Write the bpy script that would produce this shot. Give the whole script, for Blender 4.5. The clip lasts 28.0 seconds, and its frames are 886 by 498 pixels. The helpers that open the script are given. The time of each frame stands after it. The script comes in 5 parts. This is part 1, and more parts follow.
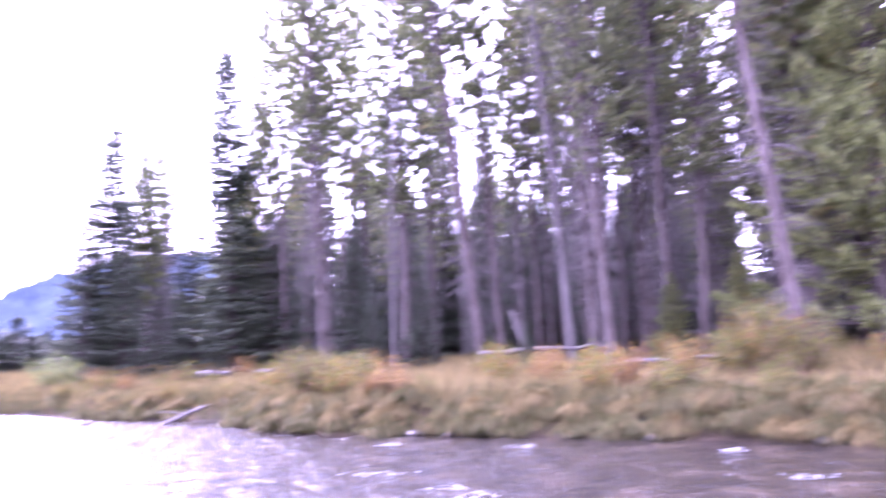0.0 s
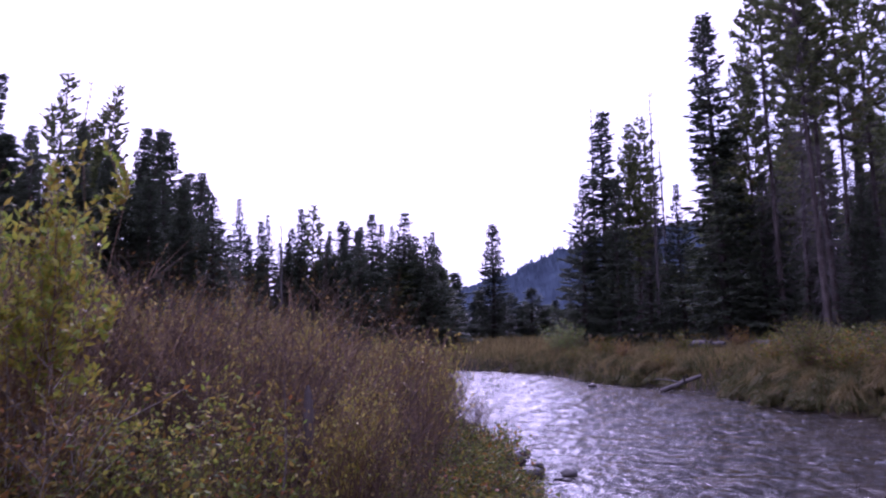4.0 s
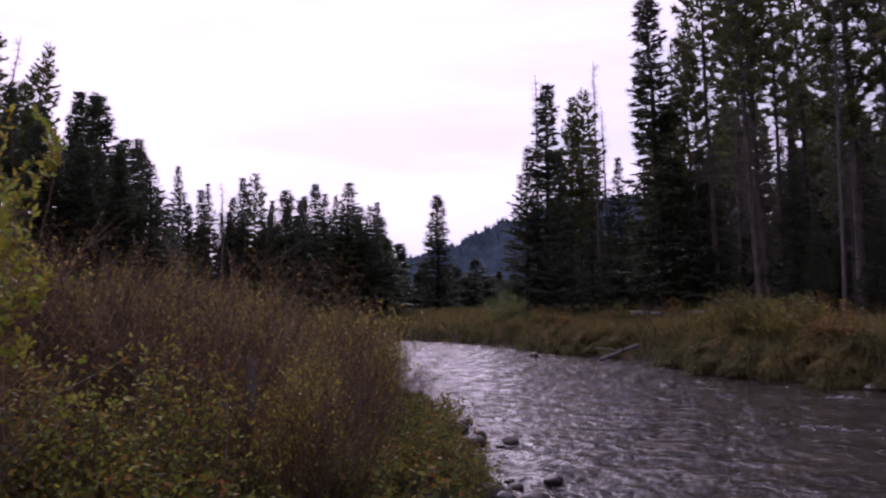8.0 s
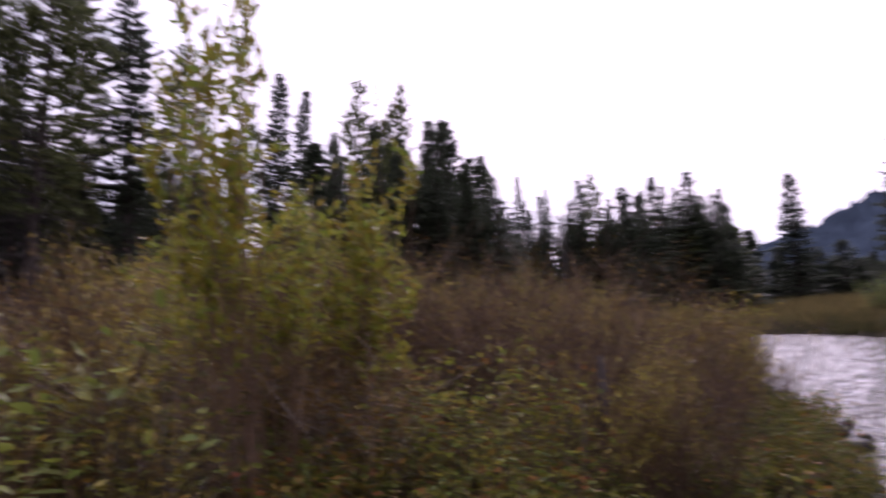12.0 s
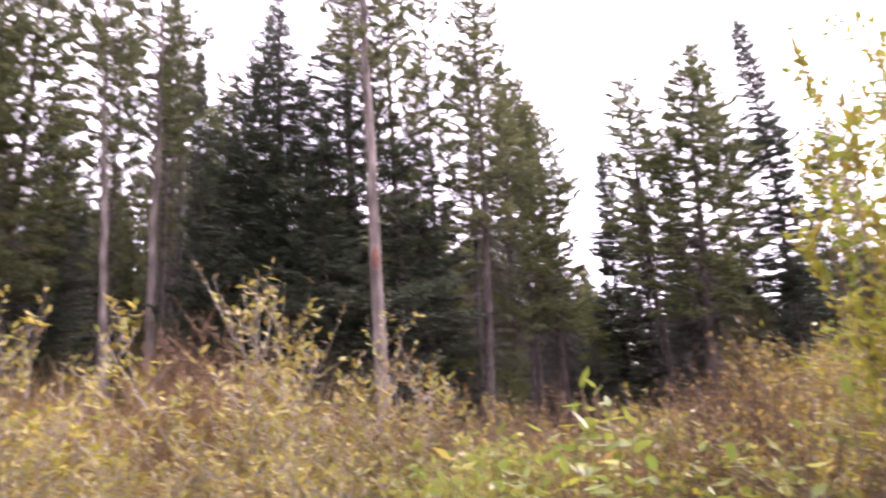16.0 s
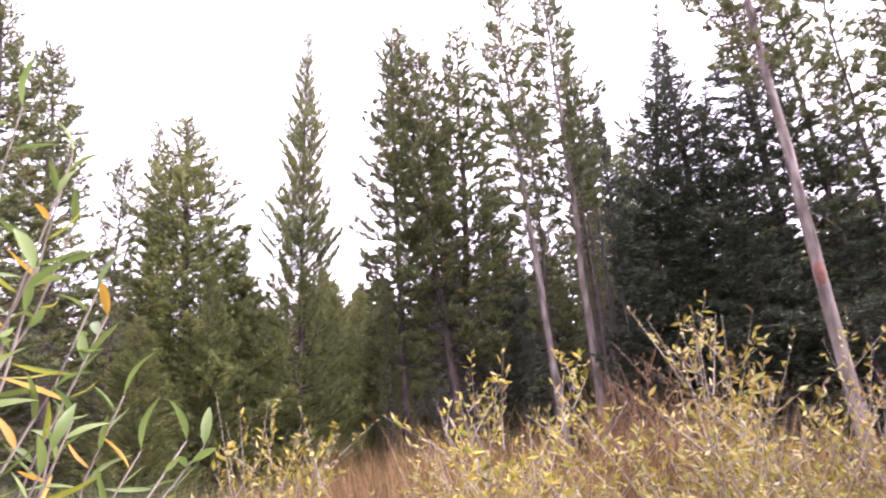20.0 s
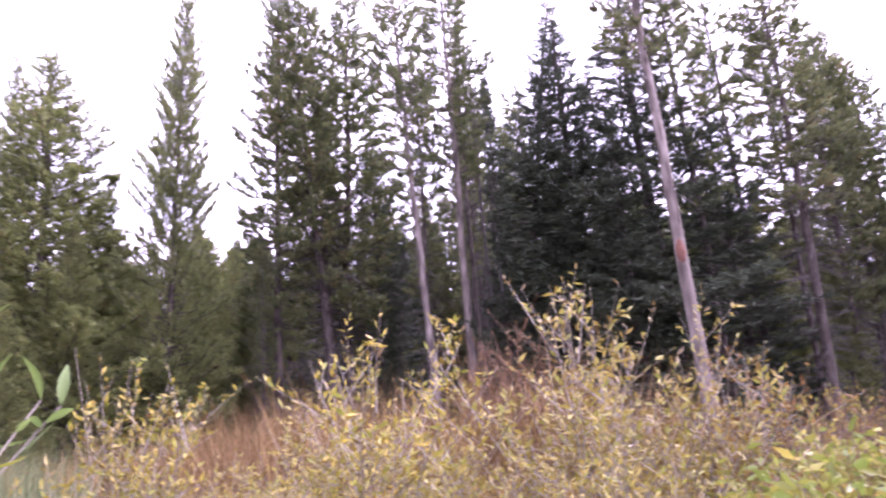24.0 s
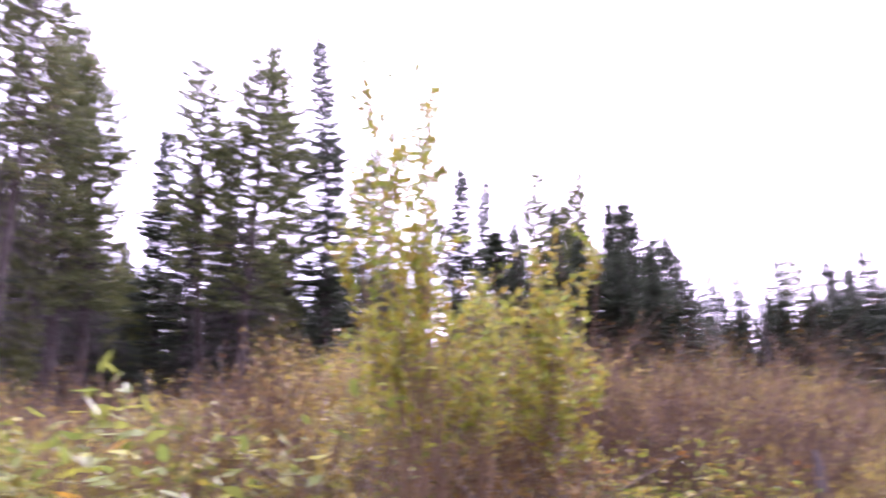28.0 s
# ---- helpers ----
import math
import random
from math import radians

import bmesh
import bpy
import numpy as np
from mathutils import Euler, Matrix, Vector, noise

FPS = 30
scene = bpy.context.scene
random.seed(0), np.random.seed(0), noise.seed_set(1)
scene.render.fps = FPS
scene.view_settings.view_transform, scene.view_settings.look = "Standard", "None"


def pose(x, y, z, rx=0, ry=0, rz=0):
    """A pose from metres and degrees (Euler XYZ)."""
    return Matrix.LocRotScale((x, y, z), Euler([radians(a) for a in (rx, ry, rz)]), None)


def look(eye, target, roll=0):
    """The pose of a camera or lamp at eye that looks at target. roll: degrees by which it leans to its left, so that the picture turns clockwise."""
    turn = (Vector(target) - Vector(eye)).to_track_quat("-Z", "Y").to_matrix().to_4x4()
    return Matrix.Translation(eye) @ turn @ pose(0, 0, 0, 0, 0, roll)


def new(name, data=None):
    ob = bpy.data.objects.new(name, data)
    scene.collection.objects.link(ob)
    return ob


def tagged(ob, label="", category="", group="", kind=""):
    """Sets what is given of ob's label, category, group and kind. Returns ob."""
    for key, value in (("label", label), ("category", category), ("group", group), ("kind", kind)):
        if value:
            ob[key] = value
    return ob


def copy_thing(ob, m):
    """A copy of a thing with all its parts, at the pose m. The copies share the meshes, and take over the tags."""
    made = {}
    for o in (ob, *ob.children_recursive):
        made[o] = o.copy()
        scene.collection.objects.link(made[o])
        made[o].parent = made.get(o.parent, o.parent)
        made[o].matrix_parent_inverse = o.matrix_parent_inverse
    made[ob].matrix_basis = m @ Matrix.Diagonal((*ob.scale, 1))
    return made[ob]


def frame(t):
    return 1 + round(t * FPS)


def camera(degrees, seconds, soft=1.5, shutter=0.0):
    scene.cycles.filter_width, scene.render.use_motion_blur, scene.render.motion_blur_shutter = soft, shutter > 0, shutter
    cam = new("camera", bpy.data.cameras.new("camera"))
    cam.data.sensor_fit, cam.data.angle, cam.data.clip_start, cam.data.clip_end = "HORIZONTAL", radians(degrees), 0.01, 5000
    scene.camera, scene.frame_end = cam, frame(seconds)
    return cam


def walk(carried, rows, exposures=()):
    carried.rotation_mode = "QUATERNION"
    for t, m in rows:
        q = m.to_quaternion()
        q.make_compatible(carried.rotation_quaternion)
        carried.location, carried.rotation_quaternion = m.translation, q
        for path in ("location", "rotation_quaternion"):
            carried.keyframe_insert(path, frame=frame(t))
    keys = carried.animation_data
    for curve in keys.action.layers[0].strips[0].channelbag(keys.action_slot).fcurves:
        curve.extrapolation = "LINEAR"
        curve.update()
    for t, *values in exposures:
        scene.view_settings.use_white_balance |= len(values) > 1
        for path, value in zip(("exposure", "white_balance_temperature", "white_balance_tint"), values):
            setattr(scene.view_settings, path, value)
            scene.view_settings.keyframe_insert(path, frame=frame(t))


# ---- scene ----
EYE = 1.5  # lens above the water, standing at the river's edge

cam = camera(60.7, 28.0, soft=2.0, shutter=0.8)
PATH = [
    (0.0, pose(0, 0, EYE, 97.97, 2.52, -1.53)),
    (0.5, pose(0, 0, EYE, 96.66, 2.55, 8.92)),
    (1.0, pose(0, 0, EYE, 95.50, 1.86, 14.13)),
    (1.5, pose(0, 0, EYE, 95.84, 0.24, 16.70)),
    (2.0, pose(0, 0, EYE, 96.16, -1.01, 22.16)),
    (2.5, pose(0, 0, EYE, 96.79, 0.03, 25.70)),
    (3.0, pose(0, 0, EYE, 97.39, 1.57, 29.30)),
    (3.5, pose(0, 0, EYE, 97.39, 1.96, 31.85)),
    (4.0, pose(0, 0, EYE, 96.86, 1.07, 34.30)),
    (4.5, pose(0, 0, EYE, 96.40, 0.63, 35.25)),
    (6.5, pose(0, 0, EYE, 95.24, 0.65, 34.85)),
    (7.0, pose(0, 0, EYE, 94.92, 0.60, 33.98)),
    (7.5, pose(0, 0, EYE, 94.67, 0.79, 32.90)),
    (8.0, pose(0, 0, EYE, 94.58, 1.15, 30.09)),
    (8.5, pose(0, 0, EYE, 94.30, 1.22, 28.73)),
    (9.0, pose(0, 0, EYE, 93.90, 0.99, 27.38)),
    (9.5, pose(0, 0, EYE, 93.53, 0.91, 25.97)),
    (10.0, pose(0, 0, EYE, 93.19, 1.04, 26.65)),
    (10.5, pose(0, 0, EYE, 92.94, 1.31, 28.68)),
    (11.0, pose(0, 0, EYE, 93.18, 1.69, 35.94)),
    (11.5, pose(0, 0, EYE, 94.15, 2.24, 45.61)),
    (12.0, pose(0, 0, EYE, 95.58, 3.84, 55.76)),
    (12.5, pose(0, 0, EYE, 97.08, 5.14, 64.38)),
    (13.0, pose(0, 0, EYE, 98.42, 5.96, 71.37)),
    (13.5, pose(0, 0, EYE, 99.92, 6.13, 77.55)),
    (15.5, pose(0, 0, EYE, 104.77, 5.20, 98.46)),
    (16.0, pose(0, 0, EYE, 106.29, 4.82, 104.25)),
    (16.5, pose(0, 0, EYE, 107.62, 4.71, 110.09)),
    (17.0, pose(0, 0, EYE, 108.78, 4.55, 115.86)),
    (17.5, pose(0, 0, EYE, 109.97, 4.49, 121.74)),
    (18.0, pose(0, 0, EYE, 110.95, 4.09, 127.27)),
    (18.5, pose(0, 0, EYE, 111.51, 4.10, 131.21)),
    (19.0, pose(0, 0, EYE, 111.97, 4.28, 133.62)),
    (19.5, pose(0, 0, EYE, 112.15, 4.39, 135.51)),
    (20.0, pose(0, 0, EYE, 112.05, 4.43, 137.34)),
    (20.5, pose(0, 0, EYE, 111.70, 4.43, 138.57)),
    (22.5, pose(0, 0, EYE, 109.55, 4.85, 136.05)),
    (23.0, pose(0, 0, EYE, 109.20, 5.04, 133.75)),
    (23.5, pose(0, 0, EYE, 108.95, 5.09, 131.30)),
    (24.0, pose(0, 0, EYE, 108.60, 5.06, 127.96)),
    (24.5, pose(0, 0, EYE, 108.09, 5.19, 123.80)),
    (25.0, pose(0, 0, EYE, 107.45, 5.16, 118.91)),
    (25.5, pose(0, 0, EYE, 106.79, 5.14, 113.99)),
    (26.0, pose(0, 0, EYE, 105.94, 4.81, 107.47)),
    (26.5, pose(0, 0, EYE, 105.16, 5.25, 98.35)),
    (27.0, pose(0, 0, EYE, 104.45, 5.58, 89.04)),
    (27.5, pose(0, 0, EYE, 103.59, 4.86, 79.45)),
    (28.0, pose(0, 0, EYE, 103.06, 3.55, 69.63)),
]
walk(cam, PATH, exposures=[
    (0.0, 2.52, 5200, 71), (1.0, 2.06, 5150, 72), (2.0, 1.15, 5120, 71), (3.0, 0.35, 5080, 70), (4.5, -0.78, 5200, 59), (7.0, -1.31, 5820, 49),
    (10.5, -0.92, 5920, 47), (12.0, -0.75, 6000, 43), (13.5, 0.0, 6200, 41), (16.0, 1.1, 6350, 43), (20.0, 1.25, 6250, 43), (22.5, 1.25, 5800, 52), (28.0, 1.22, 5700, 56)])

# ---------------------------------------------------------------- sky and sun
SUN_AZ, SUN_EL = 42.0, 34.0  # degrees to the left of +y, and above the horizon

world = bpy.data.worlds.new("overcast_sky")
scene.world = world
world.use_nodes = True
wn, wl = world.node_tree.nodes, world.node_tree.links
wn.clear()


def wnode(kind, **values):
    n = wn.new(kind)
    for key, value in values.items():
        n.inputs[key].default_value = value
    return n


sky = wn.new("ShaderNodeTexSky")
sky.sky_type, sky.sun_disc = "NISHITA", False
sky.sun_elevation, sky.sun_rotation = radians(SUN_EL), radians(-SUN_AZ)
sky.air_density, sky.dust_density = 1.0, 3.0
coord = wn.new("ShaderNodeTexCoord")
flat = wn.new("ShaderNodeMapping")
flat.inputs["Scale"].default_value = (1.0, 1.0, 6.0)
cloud = wnode("ShaderNodeTexNoise", Scale=2.6, Detail=5.0, Roughness=0.55)
ramp = wn.new("ShaderNodeValToRGB")
ramp.color_ramp.elements[0].position, ramp.color_ramp.elements[0].color = 0.36, (14.2, 14.9, 15.3, 1)
ramp.color_ramp.elements[1].position, ramp.color_ramp.elements[1].color = 0.62, (18.2, 17.7, 17.6, 1)
cover = wnode("ShaderNodeMix", Factor=0.9)
cover.data_type = "RGBA"
back = wnode("ShaderNodeBackground", Strength=0.1)
wout = wn.new("ShaderNodeOutputWorld")
wl.new(coord.outputs["Generated"], flat.inputs["Vector"])
wl.new(flat.outputs["Vector"], cloud.inputs["Vector"])
wl.new(cloud.outputs[0], ramp.inputs[0])
wl.new(sky.outputs[0], cover.inputs[6])
wl.new(ramp.outputs[0], cover.inputs[7])
toward = wn.new("ShaderNodeVectorMath")
toward.operation = "DOT_PRODUCT"
toward.inputs[1].default_value = (-math.sin(radians(SUN_AZ)) * math.cos(radians(SUN_EL)), math.cos(radians(SUN_AZ)) * math.cos(radians(SUN_EL)), math.sin(radians(SUN_EL)))
glare = wn.new("ShaderNodeMapRange")
glare.interpolation_type = "SMOOTHSTEP"
for slot, value in ((1, -0.3), (2, 1.0), (3, 0.09), (4, 0.15)):
    glare.inputs[slot].default_value = value
wl.new(coord.outputs["Generated"], toward.inputs[0])
wl.new(toward.outputs["Value"], glare.inputs[0])
wl.new(glare.outputs[0], back.inputs["Strength"])
wl.new(cover.outputs[2], back.inputs[0])
wl.new(back.outputs[0], wout.inputs[0])

sun = new("sun", bpy.data.lights.new("sun", "SUN"))
sun.data.energy, sun.data.angle, sun.data.color = 2.2, radians(20), (1.0, 0.94, 0.86)
sun_way = Vector((-math.sin(radians(SUN_AZ)) * math.cos(radians(SUN_EL)), math.cos(radians(SUN_AZ)) * math.cos(radians(SUN_EL)), math.sin(radians(SUN_EL))))
sun.matrix_world = look(sun_way * 60, (0, 0, 0))


# ---------------------------------------------------------------- materials
def material(name):
    m = bpy.data.materials.new(name)
    m.use_nodes = True
    return m, m.node_tree.nodes, m.node_tree.links, m.node_tree.nodes["Principled BSDF"]


def ramp_node(nodes, stops):
    r = nodes.new("ShaderNodeValToRGB")
    els = r.color_ramp.elements
    while len(els) < len(stops):
        els.new(0.5)
    for e, (at, col) in zip(els, stops):
        e.position, e.color = at, (*col, 1)
    return r


def noise_node(nodes, links, scale, detail=4.0, stretch=(1, 1, 1), source="Object"):
    tc, mp, n = nodes.new("ShaderNodeTexCoord"), nodes.new("ShaderNodeMapping"), nodes.new("ShaderNodeTexNoise")
    mp.inputs["Scale"].default_value = stretch
    n.inputs["Scale"].default_value, n.inputs["Detail"].default_value = scale, detail
    links.new(tc.outputs[source], mp.inputs["Vector"])
    links.new(mp.outputs["Vector"], n.inputs["Vector"])
    return n


def leafy(name, stops, rough=0.6, through_light=0.25, by_object=0.25, gloss=0.25, patches=0.0):
    """Leaves or needles: each island takes its own colour from the ramp, each plant shifts it a little."""
    m, nodes, links, b = material(name)
    geo, info = nodes.new("ShaderNodeNewGeometry"), nodes.new("ShaderNodeObjectInfo")
    mix = nodes.new("ShaderNodeMath")
    mix.operation = "MULTIPLY_ADD"
    links.new(info.outputs["Random"], mix.inputs[0])
    mix.inputs[1].default_value = by_object
    scaled = nodes.new("ShaderNodeMath")
    scaled.operation = "MULTIPLY"
    scaled.inputs[1].default_value = 1 - by_object
    links.new(geo.outputs["Random Per Island"], scaled.inputs[0])
    links.new(scaled.outputs[0], mix.inputs[2])
    r = ramp_node(nodes, stops)
    if patches:
        n, sum_, wide = noise_node(nodes, links, patches, 2.0), nodes.new("ShaderNodeMath"), nodes.new("ShaderNodeMath")
        wide.operation = sum_.operation = "MULTIPLY_ADD"
        wide.inputs[1].default_value, wide.inputs[2].default_value = 1.7, -0.85
        sum_.inputs[1].default_value = 0.6
        links.new(n.outputs[0], wide.inputs[0])
        links.new(wide.outputs[0], sum_.inputs[0])
        links.new(mix.outputs[0], sum_.inputs[2])
        links.new(sum_.outputs[0], r.inputs[0])
    else:
        links.new(mix.outputs[0], r.inputs[0])
    links.new(r.outputs[0], b.inputs["Base Color"])
    b.inputs["Roughness"].default_value = rough
    b.inputs["Specular IOR Level"].default_value = gloss
    if through_light:
        out, tr, add = nodes["Material Output"], nodes.new("ShaderNodeBsdfTranslucent"), nodes.new("ShaderNodeMixShader")
        links.new(r.outputs[0], tr.inputs["Color"])
        add.inputs[0].default_value = through_light
        links.new(b.outputs[0], add.inputs[1])
        links.new(tr.outputs[0], add.inputs[2])
        links.new(add.outputs[0], out.inputs["Surface"])
    return m


def rough_stuff(name, stops, scale, stretch=(1, 1, 1), bump=0.4, bump_scale=None, rough=0.85, source="Object", distance=0.02):
    m, nodes, links, b = material(name)
    n = noise_node(nodes, links, scale, 6.0, stretch, source)
    r = ramp_node(nodes, stops)
    links.new(n.outputs[0], r.inputs[0])
    links.new(r.outputs[0], b.inputs["Base Color"])
    b.inputs["Roughness"].default_value = rough
    b.inputs["Specular IOR Level"].default_value = 0.3
    n2 = noise_node(nodes, links, bump_scale or scale * 3, 5.0, stretch, source)
    bp = nodes.new("ShaderNodeBump")
    bp.inputs["Strength"].default_value, bp.inputs["Distance"].default_value = bump, distance
    links.new(n2.outputs[0], bp.inputs["Height"])
    links.new(bp.outputs[0], b.inputs["Normal"])
    return m


BARK = rough_stuff("pine_bark", [(0.3, (0.045, 0.035, 0.031)), (0.5, (0.1, 0.081, 0.072)), (0.7, (0.18, 0.15, 0.133))], 9, (1, 1, 0.25), 0.9, 22)
PALE_BARK = rough_stuff("pale_pine_bark", [(0.32, (0.075, 0.06, 0.052)), (0.5, (0.18, 0.15, 0.132)), (0.68, (0.3, 0.26, 0.235))], 6, (1, 1, 0.25), 0.8, 22)
DARK_BARK = rough_stuff("spruce_bark", [(0.3, (0.05, 0.042, 0.038)), (0.7, (0.13, 0.11, 0.1))], 10, (1, 1, 0.3), 0.9, 24)
GREY_WOOD = rough_stuff("weathered_wood", [(0.3, (0.075, 0.066, 0.062)), (0.7, (0.19, 0.172, 0.162))], 12, (1, 1, 0.12), 0.6, 30)
TWIG = rough_stuff("twig_bark", [(0.3, (0.13, 0.08, 0.052)), (0.7, (0.3, 0.2, 0.125))], 14, (1, 1, 0.3), 0.3, None, 0.6)
DARK_TWIG = rough_stuff("dark_twig_bark", [(0.3, (0.06, 0.04, 0.028)), (0.7, (0.165, 0.108, 0.07))], 14, (1, 1, 0.3), 0.3, None, 0.6)
GREY_TWIG = rough_stuff("willow_bark", [(0.3, (0.17, 0.145, 0.115)), (0.7, (0.42, 0.38, 0.32))], 14, (1, 1, 0.3), 0.3, None, 0.5)
PINE = leafy("pine_needles", [(0.0, (0.1, 0.1, 0.055)), (0.25, (0.12, 0.15, 0.062)), (0.5, (0.165, 0.2, 0.08)), (0.8, (0.23, 0.26, 0.1)), (0.96, (0.29, 0.28, 0.12)), (1.0, (0.26, 0.15, 0.075))], 0.5, 0.4, 0.2, 0.35, 0.9)
YOUNG_PINE = leafy("young_pine_needles", [(0.0, (0.13, 0.135, 0.06)), (0.3, (0.18, 0.215, 0.08)), (0.6, (0.26, 0.305, 0.105)), (0.95, (0.34, 0.355, 0.13)), (1.0, (0.28, 0.17, 0.075))], 0.5, 0.45, 0.2, 0.35, 0.9)
SPRUCE = leafy("spruce_needles", [(0.0, (0.05, 0.062, 0.043)), (0.5, (0.085, 0.112, 0.07)), (0.9, (0.14, 0.168, 0.105)), (1.0, (0.16, 0.16, 0.105))], 0.5, 0.3, 0.2, 0.35, 0.8)
GOLD_LEAF = leafy("gold_willow_leaves", [(0.0, (0.13, 0.07, 0.025)), (0.18, (0.29, 0.215, 0.042)), (0.42, (0.45, 0.38, 0.058)), (0.65, (0.31, 0.35, 0.06)), (0.85, (0.66, 0.5, 0.085)), (0.95, (0.7, 0.6, 0.2)), (1.0, (0.62, 0.28, 0.04))], 0.36, 0.35, 0.12, 0.5)
LIME_LEAF = leafy("yellow_green_leaves", [(0.0, (0.2, 0.12, 0.03)), (0.2, (0.42, 0.33, 0.045)), (0.5, (0.4, 0.41, 0.055)), (0.8, (0.2, 0.31, 0.045)), (1.0, (0.62, 0.5, 0.08))], 0.4, 0.45, 0.15, 0.45)
GREEN_LEAF = leafy("green_willow_leaves", [(0.0, (0.085, 0.15, 0.04)), (0.4, (0.14, 0.23, 0.055)), (0.7, (0.23, 0.32, 0.09)), (0.86, (0.42, 0.4, 0.08)), (1.0, (0.58, 0.26, 0.04))], 0.35, 0.4, 0.2, 0.5)
ORANGE_LEAF = leafy("orange_willow_leaves", [(0.0, (0.5, 0.2, 0.03)), (0.6, (0.62, 0.36, 0.05)), (1.0, (0.6, 0.5, 0.1))], 0.4, 0.4, 0.2, 0.45)
WEED_LEAF = leafy("lime_weed_leaves", [(0.0, (0.17, 0.12, 0.03)), (0.3, (0.28, 0.28, 0.05)), (0.7, (0.2, 0.28, 0.055)), (0.9, (0.42, 0.38, 0.08)), (1.0, (0.5, 0.3, 0.06))], 0.38, 0.45, 0.25, 0.5)
BROWN_LEAF = leafy("brown_thicket_leaves", [(0.0, (0.11, 0.055, 0.032)), (0.3, (0.2, 0.115, 0.045)), (0.55, (0.3, 0.195, 0.055)), (0.8, (0.43, 0.31, 0.075)), (0.92, (0.27, 0.25, 0.06)), (1.0, (0.15, 0.17, 0.045))], 0.5, 0.3)
PALE_LEAF = leafy("faded_leaves", [(0.0, (0.13, 0.08, 0.04)), (0.3, (0.3, 0.22, 0.06)), (0.6, (0.45, 0.37, 0.08)), (0.85, (0.31, 0.34, 0.07)), (1.0, (0.68, 0.56, 0.17))], 0.38, 0.3, 0.12, 0.5)
LOW_LEAF = leafy("low_shrub_leaves", [(0.0, (0.08, 0.035, 0.025)), (0.22, (0.065, 0.075, 0.022)), (0.45, (0.135, 0.18, 0.033)), (0.7, (0.26, 0.25, 0.04)), (0.88, (0.32, 0.15, 0.035)), (1.0, (0.26, 0.065, 0.03))], 0.5, 0.35, 0.3)
PALE_GRASS = leafy("pale_green_grass", [(0.0, (0.11, 0.15, 0.07)), (0.6, (0.19, 0.235, 0.11)), (1.0, (0.32, 0.32, 0.17))], 0.6, 0.4, 0.0)
SEDGE = leafy("bank_sedge", [(0.0, (0.075, 0.065, 0.025)), (0.3, (0.16, 0.13, 0.052)), (0.65, (0.26, 0.215, 0.08)), (0.9, (0.31, 0.24, 0.09)), (1.0, (0.2, 0.13, 0.06))], 0.7, 0.3, 0.0)
GREEN_SEDGE = leafy("green_sedge", [(0.0, (0.045, 0.052, 0.018)), (0.5, (0.1, 0.115, 0.036)), (0.8, (0.18, 0.155, 0.06)), (1.0, (0.25, 0.16, 0.075))], 0.7, 0.3, 0.0)
RED_STEM = leafy("red_brown_stems", [(0.0, (0.13, 0.075, 0.037)), (0.6, (0.26, 0.168, 0.07)), (1.0, (0.4, 0.29, 0.13))], 0.7, 0.2, 0.0)
SOIL = rough_stuff("river_bank_soil", [(0.3, (0.018, 0.014, 0.01)), (0.5, (0.04, 0.03, 0.018)), (0.7, (0.07, 0.05, 0.03))], 0.9, (1, 1, 1), 0.8, 9, 0.95, "Object", 0.08)
ROCK = rough_stuff("river_rock", [(0.3, (0.014, 0.011, 0.01)), (0.55, (0.032, 0.026, 0.023)), (0.75, (0.065, 0.054, 0.047))], 5, (1, 1, 1), 0.6, 18, 0.45)
# the blue of distance haze is painted into the far conifers' base colour
HILL = rough_stuff("hazed_wooded_hill", [(0.3, (0.036, 0.05, 0.072)), (0.7, (0.064, 0.088, 0.12))], 0.02, (1, 1, 1), 0.0)


def water_material():
    m, nodes, links, b = material("river_water")
    bed = noise_node(nodes, links, 1.6, 5.0)
    r = ramp_node(nodes, [(0.3, (0.014, 0.012, 0.01)), (0.55, (0.03, 0.025, 0.019)), (0.75, (0.07, 0.054, 0.038))])
    links.new(bed.outputs[0], r.inputs[0])
    links.new(r.outputs[0], b.inputs["Base Color"])
    b.inputs["Roughness"].default_value, b.inputs["IOR"].default_value = 0.06, 1.33
    b.inputs["Specular IOR Level"].default_value = 0.9
    # fine ripples ride on the modelled ones
    fine = noise_node(nodes, links, 5.5, 7.0, (1.0, 1.0, 1.0))
    bp = nodes.new("ShaderNodeBump")
    bp.inputs["Strength"].default_value, bp.inputs["Distance"].default_value = 1.0, 0.085
    links.new(fine.outputs[0], bp.inputs["Height"])
    links.new(bp.outputs[0], b.inputs["Normal"])
    return m


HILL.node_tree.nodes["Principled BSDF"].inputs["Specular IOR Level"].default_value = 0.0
SCAR = rough_stuff("resin_scar", [(0.3, (0.13, 0.06, 0.045)), (0.7, (0.24, 0.115, 0.08))], 20, (1, 1, 0.4), 0.7, 40)
WATER = water_material()
FOAM = rough_stuff("white_water", [(0.3, (0.3, 0.31, 0.33)), (0.7, (0.55, 0.56, 0.58))], 9, (1, 1, 1), 0.6, 30, 0.4)
RED_TWIG = rough_stuff("red_twig_bark", [(0.3, (0.12, 0.068, 0.04)), (0.7, (0.27, 0.16, 0.088))], 14, (1, 1, 0.3), 0.3, None, 0.6)


# ---------------------------------------------------------------- mesh helpers
def unit(v):
    return v / (np.linalg.norm(v, axis=-1, keepdims=True) + 1e-9)


